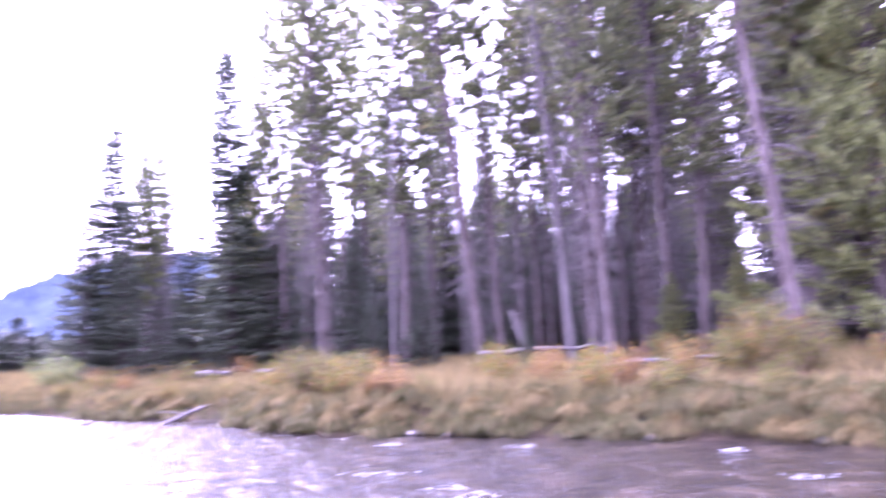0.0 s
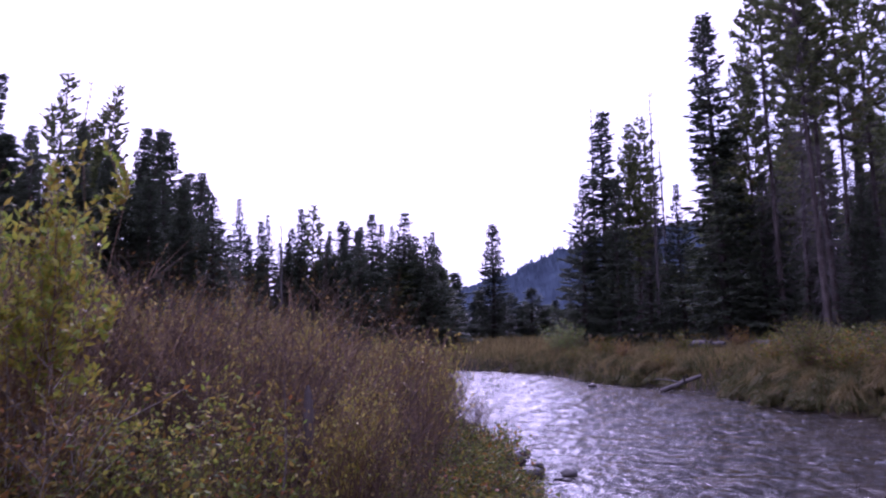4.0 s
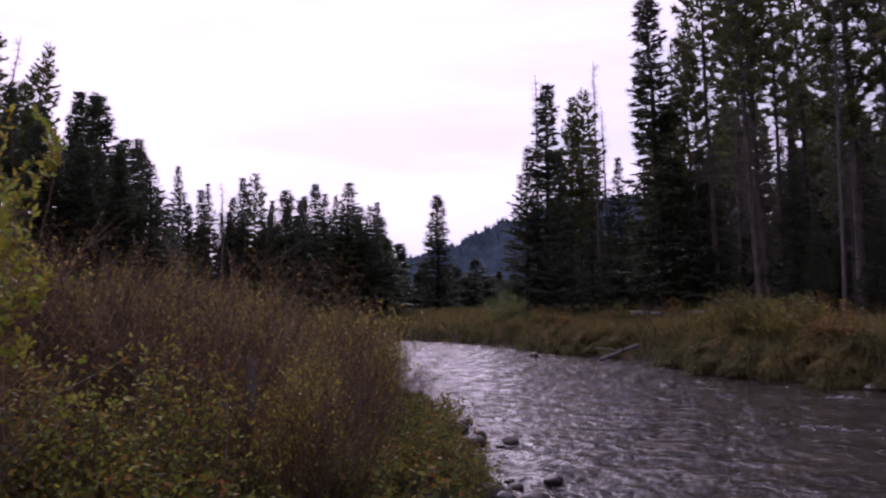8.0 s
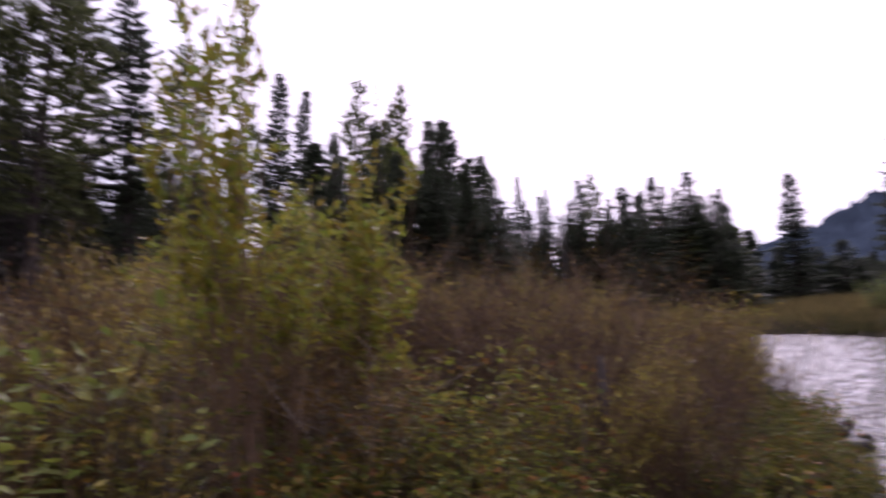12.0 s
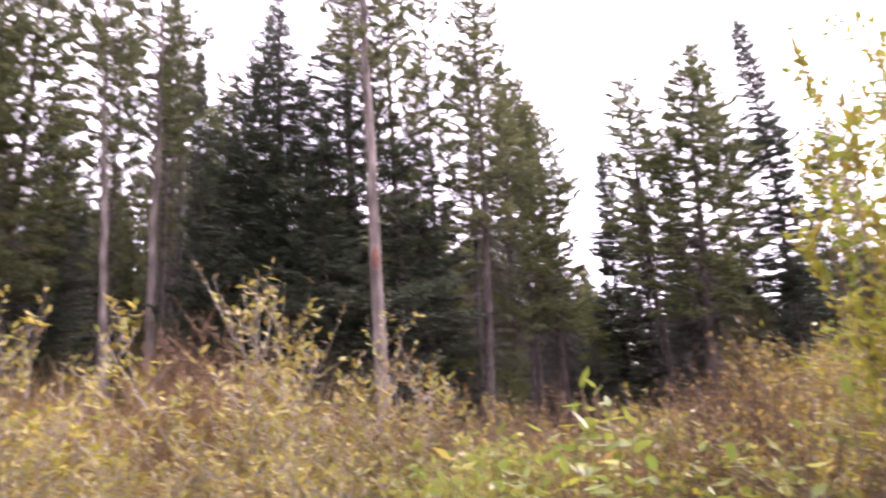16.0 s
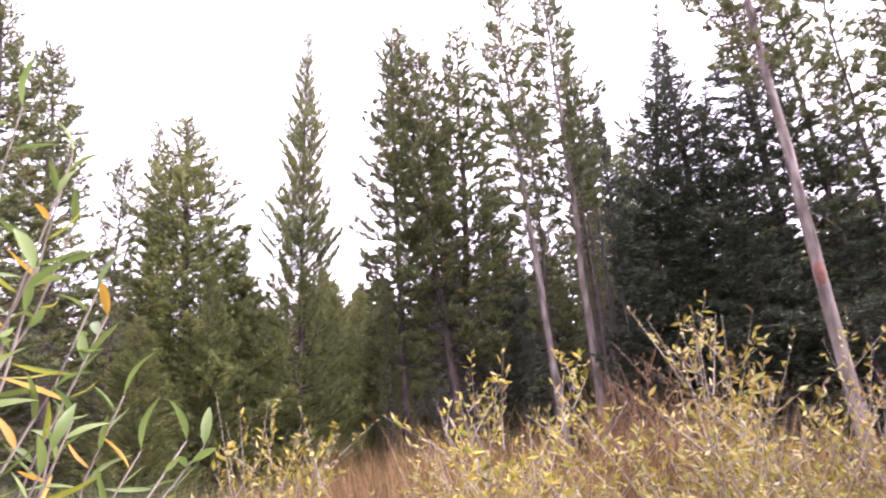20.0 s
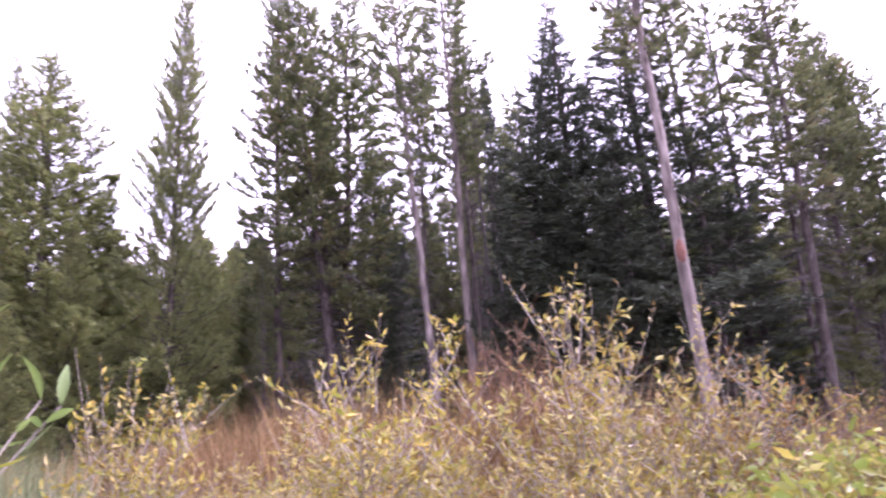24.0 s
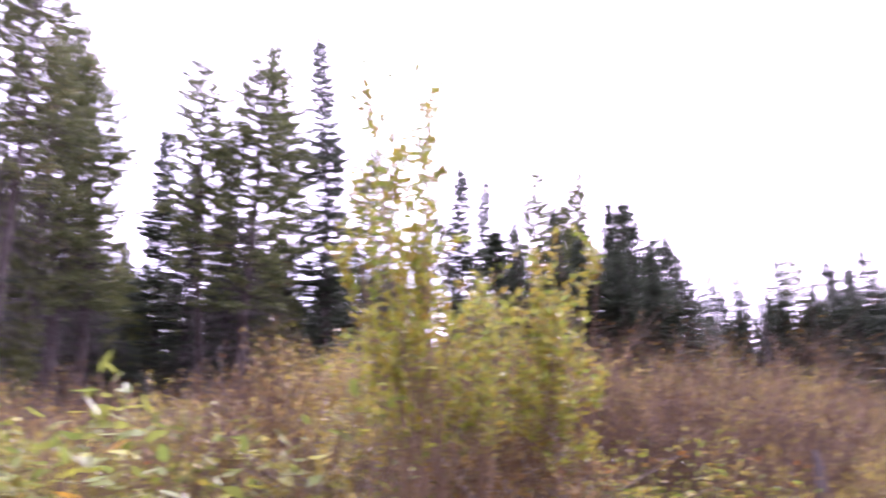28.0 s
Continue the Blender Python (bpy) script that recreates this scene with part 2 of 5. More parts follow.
class Soup:
    """Collects tubes, blades and leaves as plain arrays, and turns them into one mesh."""

    def __init__(self):
        self.v, self.f, self.n = [], [], 0

    def add(self, verts, faces):
        self.v.append(np.asarray(verts, float))
        self.f.append(np.asarray(faces, int) + self.n)
        self.n += len(verts)

    def tube(self, pts, radii, sides=5):
        pts, k = np.asarray(pts, float), len(pts)
        along = np.gradient(pts, axis=0)
        along /= np.linalg.norm(along, axis=1)[:, None] + 1e-9
        ref = np.where(np.abs(along[:, 2:3]) > 0.9, [[1.0, 0, 0]], [[0, 0, 1.0]])
        u = np.cross(along, ref)
        u /= np.linalg.norm(u, axis=1)[:, None] + 1e-9
        w = np.cross(along, u)
        a = np.arange(sides) * 2 * np.pi / sides
        ring = pts[:, None] + np.asarray(radii)[:, None, None] * (np.cos(a)[None, :, None] * u[:, None] + np.sin(a)[None, :, None] * w[:, None])
        i, j = np.meshgrid(np.arange(k - 1), np.arange(sides), indexing="ij")
        a0, b0 = i * sides + j, i * sides + (j + 1) % sides
        q = np.stack([a0, b0, b0 + sides, a0 + sides], -1).reshape(-1, 4)
        self.add(ring.reshape(-1, 3), np.concatenate([q[:, [0, 1, 2]], q[:, [0, 2, 3]]]))

    def tubes(self, pts, radii, sides=3):
        """Many tubes at once: pts is (tubes, points, 3), radii (tubes, points)."""
        n, k = pts.shape[:2]
        along = unit(np.gradient(pts, axis=1))
        ref = np.where(np.abs(along[..., 2:3]) > 0.9, [1.0, 0, 0], [0, 0, 1.0])
        u = unit(np.cross(along, ref))
        w = np.cross(along, u)
        a = np.arange(sides) * 2 * np.pi / sides
        ring = pts[:, :, None] + radii[:, :, None, None] * (np.cos(a)[:, None] * u[:, :, None] + np.sin(a)[:, None] * w[:, :, None])
        t, i, j = np.meshgrid(np.arange(n), np.arange(k - 1), np.arange(sides), indexing="ij")
        a0, b0 = (t * k + i) * sides + j, (t * k + i) * sides + (j + 1) % sides
        q = np.stack([a0, b0, b0 + sides, a0 + sides], -1).reshape(-1, 4)
        self.add(ring.reshape(-1, 3), np.concatenate([q[:, [0, 1, 2]], q[:, [0, 2, 3]]]))

    def spikes(self, base, tip, width, level=0.0):
        """Narrow needles: one thin triangle each, from base to tip; level lays them flat."""
        base, tip = np.asarray(base), np.asarray(tip)
        d = tip - base
        s = np.cross(d, np.random.normal(size=d.shape) + [0, 0, level])
        s *= (np.asarray(width) / (np.linalg.norm(s, axis=1) + 1e-9))[:, None] * 0.5
        k = len(base)
        v = np.stack([base - s, base + s, tip], 1).reshape(-1, 3)
        self.add(v, np.arange(3 * k).reshape(-1, 3))

    def leaves(self, base, tip, width, fold=0.25):
        """Leaf blades: two triangles folded along the rib."""
        base, tip = np.asarray(base), np.asarray(tip)
        d = tip - base
        s = np.cross(d, np.random.normal(size=d.shape))
        s /= np.linalg.norm(s, axis=1)[:, None] + 1e-9
        up = np.cross(s, d)
        up /= np.linalg.norm(up, axis=1)[:, None] + 1e-9
        w = np.asarray(width)[:, None] * 0.5
        mid = base + d * 0.45
        k = len(base)
        v = np.stack([base, mid - s * w + up * w * fold, tip - up * w * fold, mid + s * w + up * w * fold], 1).reshape(-1, 3)
        o = np.arange(k)[:, None] * 4
        self.add(v, np.concatenate([o + [0, 1, 2], o + [0, 2, 3]]))

    def mesh(self, name, mat, smooth=False):
        me = bpy.data.meshes.new(name)
        v, f = np.concatenate(self.v), np.concatenate(self.f)
        me.vertices.add(len(v))
        me.vertices.foreach_set("co", v.ravel())
        me.loops.add(f.size)
        me.loops.foreach_set("vertex_index", f.ravel().astype(np.int32))
        me.polygons.add(len(f))
        me.polygons.foreach_set("loop_start", (np.arange(len(f)) * 3).astype(np.int32))
        if smooth:
            me.polygons.foreach_set("use_smooth", np.ones(len(f), bool))
        me.update(calc_edges=True)
        me.materials.append(mat)
        return me


def part(name, soup, mat, parent, label="", smooth=False, kind=""):
    ob = new(name, soup.mesh(name, mat, smooth))
    ob.parent = parent
    return tagged(ob, label, kind=kind)


rng = np.random.default_rng(7)


def polar(az, dist, z=0.0):
    return -dist * math.sin(radians(az)), dist * math.cos(radians(az)), z


# ---------------------------------------------------------------- ground and river
HOME_SHORE = [(40, -30), (20, -16), (8, -7.5), (3, -3), (1.0, 0.6), (-0.9, 2.8), (-2.6, 5.0), (-3.4, 6.4), (-4.1, 7.6), (-5.3, 8.9), (-6.6, 10.6),
              (-8, 12.4), (-10.5, 15.5), (-14.5, 19.5), (-20, 23.5), (-30, 26), (-50, 26), (-90, 21)]
FAR_SHORE = [(60, -20), (25, -2), (12, 5.5), (6.3, 10.5), (2.4, 13.3), (-0.2, 14.8), (-2.2, 15.6), (-3.6, 16.9), (-5.3, 20.4), (-7.4, 22.0), (-9.6, 23.2),
             (-13, 27), (-17, 30.3), (-22, 32.3), (-32, 33.2), (-50, 32.5), (-90, 28)]


def line_distance(p, line):
    line, p = np.asarray(line, float), np.asarray(p, float)
    if len(p) < 400:
        a, ab = line[:-1], line[1:] - line[:-1]
        t = np.clip(((p[:, None] - a) * ab).sum(-1) / (ab * ab).sum(-1), 0, 1)
        return np.sqrt(((p[:, None] - a - t[..., None] * ab) ** 2).sum(-1).min(1))
    best = np.full(len(p), 1e9)
    for a, b in zip(line[:-1], line[1:]):
        ab = b - a
        t = np.clip(((p - a) @ ab) / (ab @ ab), 0, 1)
        best = np.minimum(best, np.hypot(*(p - a - t[:, None] * ab).T))
    return best


RIVER = np.array(HOME_SHORE + FAR_SHORE[::-1], float)


def in_river(p):
    inside = np.zeros(len(p), bool)
    if len(p) < 400:
        a, b = RIVER, np.roll(RIVER, -1, 0)
        run = np.where(a[:, 1] == b[:, 1], 1.0, b[:, 1] - a[:, 1])
        x, y = p[:, :1], p[:, 1:]
        cross = ((a[:, 1] > y) != (b[:, 1] > y)) & (x < (b[:, 0] - a[:, 0]) * (y - a[:, 1]) / run + a[:, 0])
        return cross.sum(1) % 2 == 1
    for a, b in zip(RIVER, np.roll(RIVER, -1, 0)):
        if a[1] == b[1]:
            continue
        cross = (a[1] > p[:, 1]) != (b[1] > p[:, 1])
        inside ^= cross & (p[:, 0] < (b[0] - a[0]) * (p[:, 1] - a[1]) / (b[1] - a[1]) + a[0])
    return inside


def wave(x, y):
    return 0.5 * np.sin(x * 0.9 + 1.3 * np.sin(y * 0.55)) + 0.3 * np.sin(y * 1.7 + 0.8 * np.sin(x * 1.3)) + 0.2 * np.sin(x * 3.1 + y * 2.3)


def heights(p):
    """Height of the ground at points, and the distance to the shore (negative in the river)."""
    p = np.asarray(p, float)
    home, far, wet = line_distance(p, HOME_SHORE), line_distance(p, FAR_SHORE), in_river(p)
    s = np.minimum(home, far)
    x, y = p[:, 0], p[:, 1]
    az = np.degrees(np.arctan2(-x, y)) % 360
    inland = np.clip((az - 70) / 30, 0, 1) * np.clip((250 - az) / 40, 0, 1)
    z_home = 0.5 * (1 - np.exp(-home / 2.5)) + np.clip(0.085 * (home - 1), 0, 1.1) + inland * 0.24 * np.clip(home - 20, 0, 160) + 0.06 * wave(x, y)
    step = np.clip(far / 0.9, 0, 1)
    z_far = 0.45 * step * step * (3 - 2 * step) + 0.65 * (1 - np.exp(-far / 6)) + 0.05 * wave(x, y) * step
    z_far += 0.12 * np.clip(far - 60, 0, 200) * np.clip((20 - np.where(az > 180, az - 360, az)) / 20, 0, 1)
    z = np.where(home < far, z_home, z_far)
    z = np.where(wet, -0.45 * np.clip(s / 1.2, 0, 1) - 0.02, z)
    return z, np.where(wet, -s, s)


def ground_z(x, y):
    return float(heights([(x, y)])[0][0])


def make_ground():
    rings = np.concatenate([[0.0], np.arange(0.4, 8, 0.35), np.arange(8, 40, 0.3), 40 * 1.09 ** np.arange(1, 52)])
    rings = rings[rings < 3600]
    n = 480
    a = np.arange(n) * 2 * np.pi / n
    p = np.stack([-rings[:, None] * np.sin(a), rings[:, None] * np.cos(a)], -1).reshape(-1, 2)
    z, s = heights(p)
    s2 = Soup()
    i, j = np.meshgrid(np.arange(len(rings) - 1), np.arange(n), indexing="ij")
    q = np.stack([i * n + j, i * n + (j + 1) % n, (i + 1) * n + (j + 1) % n, (i + 1) * n + j], -1).reshape(-1, 4)
    s2.add(np.c_[p, z], np.concatenate([q[:, [0, 2, 1]], q[:, [0, 3, 2]]]))
    ob = new("ground", s2.mesh("ground", SOIL, True))
    tagged(ob, "brown earth river banks with leaf litter and trampled grass", "ground", kind="structure")


def make_water():
    """The river's surface with real ripples that run across the flow."""
    xs, ys = np.arange(-34, 26, 0.11), np.arange(-10, 40, 0.11)
    gx, gy = np.meshgrid(xs, ys, indexing="ij")
    p = np.stack([gx.ravel(), gy.ravel()], -1)
    k = len(ys)
    wet = in_river(p) | (np.minimum(line_distance(p, HOME_SHORE), line_distance(p, FAR_SHORE)) < 0.5)
    i, j = np.meshgrid(np.arange(len(xs) - 1), np.arange(k - 1), indexing="ij")
    q = np.stack([i * k + j, (i + 1) * k + j, (i + 1) * k + j + 1, i * k + j + 1], -1).reshape(-1, 4)
    q = q[wet[q].all(1)]
    used, inv = np.unique(q, return_inverse=True)
    q = inv.reshape(-1, 4)
    pts = p[used]
    flow = np.array([-0.62, 0.78])
    u, w = pts @ flow, pts @ np.array([0.78, 0.62])
    z = np.zeros(len(pts))
    for _ in range(30):
        lam = rng.uniform(0.28, 0.95)
        th = rng.uniform(-1.1, 1.1)
        z += 0.0065 * lam * np.sin(2 * np.pi / lam * (u * math.cos(th) + w * math.sin(th)) + rng.uniform(0, 7) + 1.2 * np.sin(w * rng.uniform(0.4, 1.4) + rng.uniform(0, 6)))
    rough = 0.55 + 0.45 * np.sin(u * 0.31 + 1.3 * np.sin(w * 0.42)) * np.sin(w * 0.5 + 0.7)
    s2 = Soup()
    s2.add(np.c_[pts, z * (0.35 + 0.65 * rough)], np.concatenate([q[:, [0, 1, 2]], q[:, [0, 2, 3]]]))
    ob = new("water", s2.mesh("water", WATER, True))
    tagged(ob, "shallow rippling river water with white sky glare", "water", kind="structure")


make_ground()
make_water()


def make_hill():
    """A far wooded ridge: its crest is broken by tree tops."""
    n = 1500
    az = np.linspace(-40, 75, n)
    crest = np.interp(az, [-40, 0, 10, 16.5, 20, 24.5, 28, 31, 33.5, 36, 45, 75], [4.0, 4.0, 6.0, 8.2, 7.7, 6.8, 5.4, 4.4, 3.4, 2.8, 2.2, 2.0])
    rows, s2 = 16, Soup()
    pts = []
    for k in range(rows):
        f = k / (rows - 1)
        r = 900 + 500 * f
        el = crest * f ** 0.8
        z = np.tan(np.radians(el)) * r + rng.uniform(-1, 1, n) * 2 * f + (rng.uniform(0, 1, n) ** 3) * 11 * f + 6 * f * np.sin(az * 1.9) * np.sin(az * 0.7)
        pts.append(np.c_[-r * np.sin(np.radians(az)), r * np.cos(np.radians(az)), z])
    back = pts[-1].copy()
    back[:, :2] *= 1.2
    back[:, 2] = 0
    pts.append(back)
    v = np.concatenate(pts)
    i, j = np.meshgrid(np.arange(rows), np.arange(n - 1), indexing="ij")
    q = np.stack([i * n + j, i * n + j + 1, (i + 1) * n + j + 1, (i + 1) * n + j], -1).reshape(-1, 4)
    s2.add(v, np.concatenate([q[:, [0, 2, 1]], q[:, [0, 3, 2]]]))
    tagged(new("backdrop", s2.mesh("backdrop", HILL)), "distant ridge covered with conifer forest, blue distance haze put into its colour", "mountain", kind="structure")


make_hill()


# ---------------------------------------------------------------- conifers
# how finely a crown is built, by its distance: twigs a metre of bough, needles a twig, needle length and width
LEVELS = ((17, 13, 0.12, 0.034), (14, 10, 0.15, 0.052), (11, 8, 0.19, 0.078), (3.4, 4, 0.5, 0.27))


def bough_curve(foot, out, side, ln, lift, curl, bend, u):
    """Points at the shares u of each bough."""
    p = foot + out * (ln * u)[:, None] + side * (bend * ln * u ** 2)[:, None]
    p[:, 2] += ln * (lift * u + curl * u ** 2.2)
    return p


def conifer(name, label, category, base, radius, bark, needles, shape, whorl, per, trunk_r, droop, curl, dead_to, dead, flat, level, seed, density=1.0, bare=0.25):
    """One conifer, 15 m high, at the origin: trunk, dead lower twigs, whorls of boughs, each with side twigs and needles."""
    g = np.random.default_rng(seed)
    np.random.seed(seed)
    height = 15.0
    per_m, count, length, width = LEVELS[level]
    root = tagged(new(name), label, category)
    root.empty_display_size = 0.2
    zz = np.linspace(-0.3, height, 18)
    wob = np.cumsum(g.normal(0, 0.045, (18, 2)), 0) * np.linspace(0, 1, 18)[:, None]
    wob -= np.linspace(0, 1, 18)[:, None] * wob[-1]
    rad = trunk_r * (1 - np.clip(zz, 0, height) / height) ** 0.8 + 0.01
    rad[0] *= 1.35
    rad[1] *= 1.08
    t = Soup()
    t.tube(np.c_[wob, zz], rad, 10 if level < 2 else 6)
    part("trunk", t, bark, root, smooth=True)

    def axis(z):
        return np.c_[np.interp(z, zz, wob[:, 0]), np.interp(z, zz, wob[:, 1]), z]

    # boughs stand in loose whorls; some are missing, some reach out
    z, rows = base * height, []
    gap = whorl * (1.0 if level < 3 else 1.7)
    while z < height - 0.12:
        f = (z - base * height) / (height * (1 - base))
        turn = g.uniform(0, 6.3)
        n = max(3, int(round(per * g.uniform(0.7, 1.2))))
        strong = g.uniform(0.72, 1.18)
        for i in range(n):
            if g.uniform() < density:
                rows.append((z + g.uniform(-0.35, 0.35) * gap, f, turn + 6.283 * (i + g.uniform(-0.3, 0.3)) / n, strong * g.uniform(0.55, 1.15)))
        z += gap * g.uniform(0.75, 1.25) * (0.55 + 0.45 * (1 - f))
    z, f, az, share = np.array(rows).T
    z = np.minimum(z, height - 0.06)
    ln = np.maximum(radius * np.array([shape(q) for q in f]) * share, 0.1)
    out, side = np.c_[np.cos(az), np.sin(az), 0 * az], np.c_[-np.sin(az), np.cos(az), 0 * az]
    lift, bend = np.array([droop(q) for q in f]) + g.normal(0, 0.1, len(z)), g.normal(0, 0.12, len(z))
    shell = (axis(z), out, side, ln, lift, np.full(len(z), curl) * g.uniform(0.6, 1.3, len(z)), bend)
    marks = np.linspace(0, 1, 4 if level < 2 else 3)
    limbs = Soup()
    stems = np.stack([bough_curve(*shell, np.full(len(z), q)) for q in marks], 1)
    limbs.tubes(stems, (0.010 + 0.011 * ln / radius)[:, None] * (1 - 0.8 * marks) + 0.002)
    # side twigs along the outer part of each bough
    n = np.maximum(3, (per_m * ln * 1.05).astype(int))
    which = np.repeat(np.arange(len(z)), n)
    u = 1 - (g.uniform(0, 1, len(which)) ** 1.25) * (1 - bare * (1 - 0.6 * f[which]))
    at = bough_curve(*(q[which] for q in shell), u)
    hand = np.where(g.uniform(size=len(which)) < 0.5, -1.0, 1.0)
    o, s, l = out[which], side[which], ln[which]
    slope = (lift[which] + 2.2 * shell[5][which] * u ** 1.2)[:, None] * [0, 0, 1.0]
    spread = g.uniform(0.35, 1.15, len(which))[:, None] * hand[:, None]
    rise = g.normal(-0.1 if flat > 0.5 else 0.32, 0.16 if flat > 0.5 else 0.35, len(which))
    way = unit(o + slope + s * spread + np.c_[0 * u, 0 * u, rise])
    tl = np.minimum((0.15 + (0.38 if flat > 0.5 else 0.3) * l * (1.08 - u)) * g.uniform(0.6, 1.2, len(which)), 0.62) * (1.0 if level < 3 else 1.3)
    limbs.spikes(at, at + way * (tl * 0.9)[:, None], np.full(len(at), 0.012 + 0.006 * level))
    part("branching", limbs, bark, root, kind="stuff")
    # needles clothe the twigs
    k = np.repeat(np.arange(len(at)), count)
    v = g.uniform(0, 1, len(k)) ** (0.8 if flat > 0.5 else 0.62)
    p = at[k] + way[k] * (tl[k] * v)[:, None]
    r = g.normal(size=(len(k), 3)) * [1, 1, 1.0 - 0.6 * flat]
    d = unit(way[k] * 0.8 + unit(r) * 0.85 + [0, 0, 0.0 if flat > 0.5 else 0.25])
    short = (0.5 + 0.5 * np.minimum(1.0, l[k] / (0.5 * radius))) * g.uniform(0.6, 1.25, len(k))
    crown = Soup()
    crown.spikes(p, p + d * (length * short)[:, None], width * short * g.uniform(0.7, 1.3, len(k)), 1.1 * flat)
    lead = np.repeat(axis(np.linspace(height - 0.8, height - 0.02, 9)), count, 0)
    d = unit(g.normal(size=lead.shape) + [0, 0, 1.0])
    crown.spikes(lead, lead + d * length * 0.45, np.full(len(lead), width * 0.5), 0)
    part("crown", crown, needles, root, kind="stuff")
    if level < 3 and dead:
        n = int(dead * (base + 0.22 - dead_to) * height)
        z = g.uniform(dead_to, base + 0.22, n) * height
        az = g.uniform(0, 6.3, n)
        ln = radius * g.uniform(0.2, 0.95, n) * np.clip(0.45 + (z / height - dead_to) * 2.5, 0.3, 1.1)
        out, side = np.c_[np.cos(az), np.sin(az), 0 * az], np.c_[-np.sin(az), np.cos(az), 0 * az]
        shell = (axis(z), out, side, ln, g.normal(-0.12, 0.2, n), g.normal(-0.15, 0.25, n), g.normal(0, 0.25, n))
        s2 = Soup()
        marks = np.linspace(0, 1, 4)
        s2.tubes(np.stack([bough_curve(*shell, np.full(n, q)) for q in marks], 1), np.full((n, 1), 0.0105 + 0.002 * level) * (1 - 0.75 * marks))
        which = np.repeat(np.arange(n), 4)
        at = bough_curve(*(q[which] for q in shell), g.uniform(0.3, 1.0, len(which)))
        s2.spikes(at, at + unit(out[which] + g.normal(0, 0.8, at.shape)) * (ln[which] * g.uniform(0.12, 0.4, len(which)))[:, None], np.full(len(at), 0.009 + 0.003 * level))
        part("dead_twig", s2, GREY_WOOD, root, "bare grey dead twigs", kind="stuff")
    return root


def snag(name, height, seed):
    global rng
    rng = np.random.default_rng(seed)
    root = tagged(new(name), "standing dead conifer, bare grey trunk with broken twigs", "dead tree")
    t, b = Soup(), Soup()
    zz = np.linspace(-0.3, height, 16)
    wob = np.cumsum(rng.normal(0, 0.03, (16, 2)), 0) * np.linspace(0, 1, 16)[:, None]
    wob -= np.linspace(0, 1, 16)[:, None] * wob[-1]
    t.tube(np.c_[wob, zz], 0.085 * (1 - np.clip(zz, 0, height) / height) ** 0.7 + 0.01, 8)
    part("trunk", t, GREY_WOOD, root, smooth=True)
    z = height * 0.2
    while z < height - 0.2:
        for _ in range(rng.integers(1, 5)):
            a, ln = rng.uniform(0, 6.3), rng.uniform(0.3, 1.1) * (1.15 - z / height)
            k = np.linspace(0, 1, 5)
            pts = np.array([np.interp(z, zz, wob[:, 0]), np.interp(z, zz, wob[:, 1]), z]) + np.c_[math.cos(a) * ln * k, math.sin(a) * ln * k, -0.35 * ln * k ** 2] + rng.normal(0, 0.05, (5, 3)) * k[:, None]
            b.tube(pts, 0.016 * (1 - 0.75 * k) + 0.003, 3)
            for _ in range(3):
                c = pts[rng.integers(2, 5)]
                b.tube([c, c + rng.normal(0, 0.12, 3) * [1, 1, 0.6], c + rng.normal(0, 0.22, 3)], [0.006, 0.004, 0.002], 3)
        z += rng.uniform(0.15, 0.4)
    part("branching", b, GREY_WOOD, root, kind="stuff")
    return root


pine_shape = lambda f: min(1.0, 0.62 + 1.3 * f) * (1 - f) ** 0.7 + 0.05
thin_shape = lambda f: min(1.0, 0.5 + 1.5 * f) * (1 - f) ** 0.5 + 0.05
wide_shape = lambda f: (1 - f) ** 0.85 + 0.04
cone_shape = lambda f: (1 - f) ** 1.0 + 0.025
spire_shape = lambda f: (1 - f) ** 0.7 * (0.82 + 0.18 * math.sin(f * 23)) + 0.05

PINE_LABEL = "tall lodgepole pine with a grey-brown trunk and green crown"
MODELS = {}
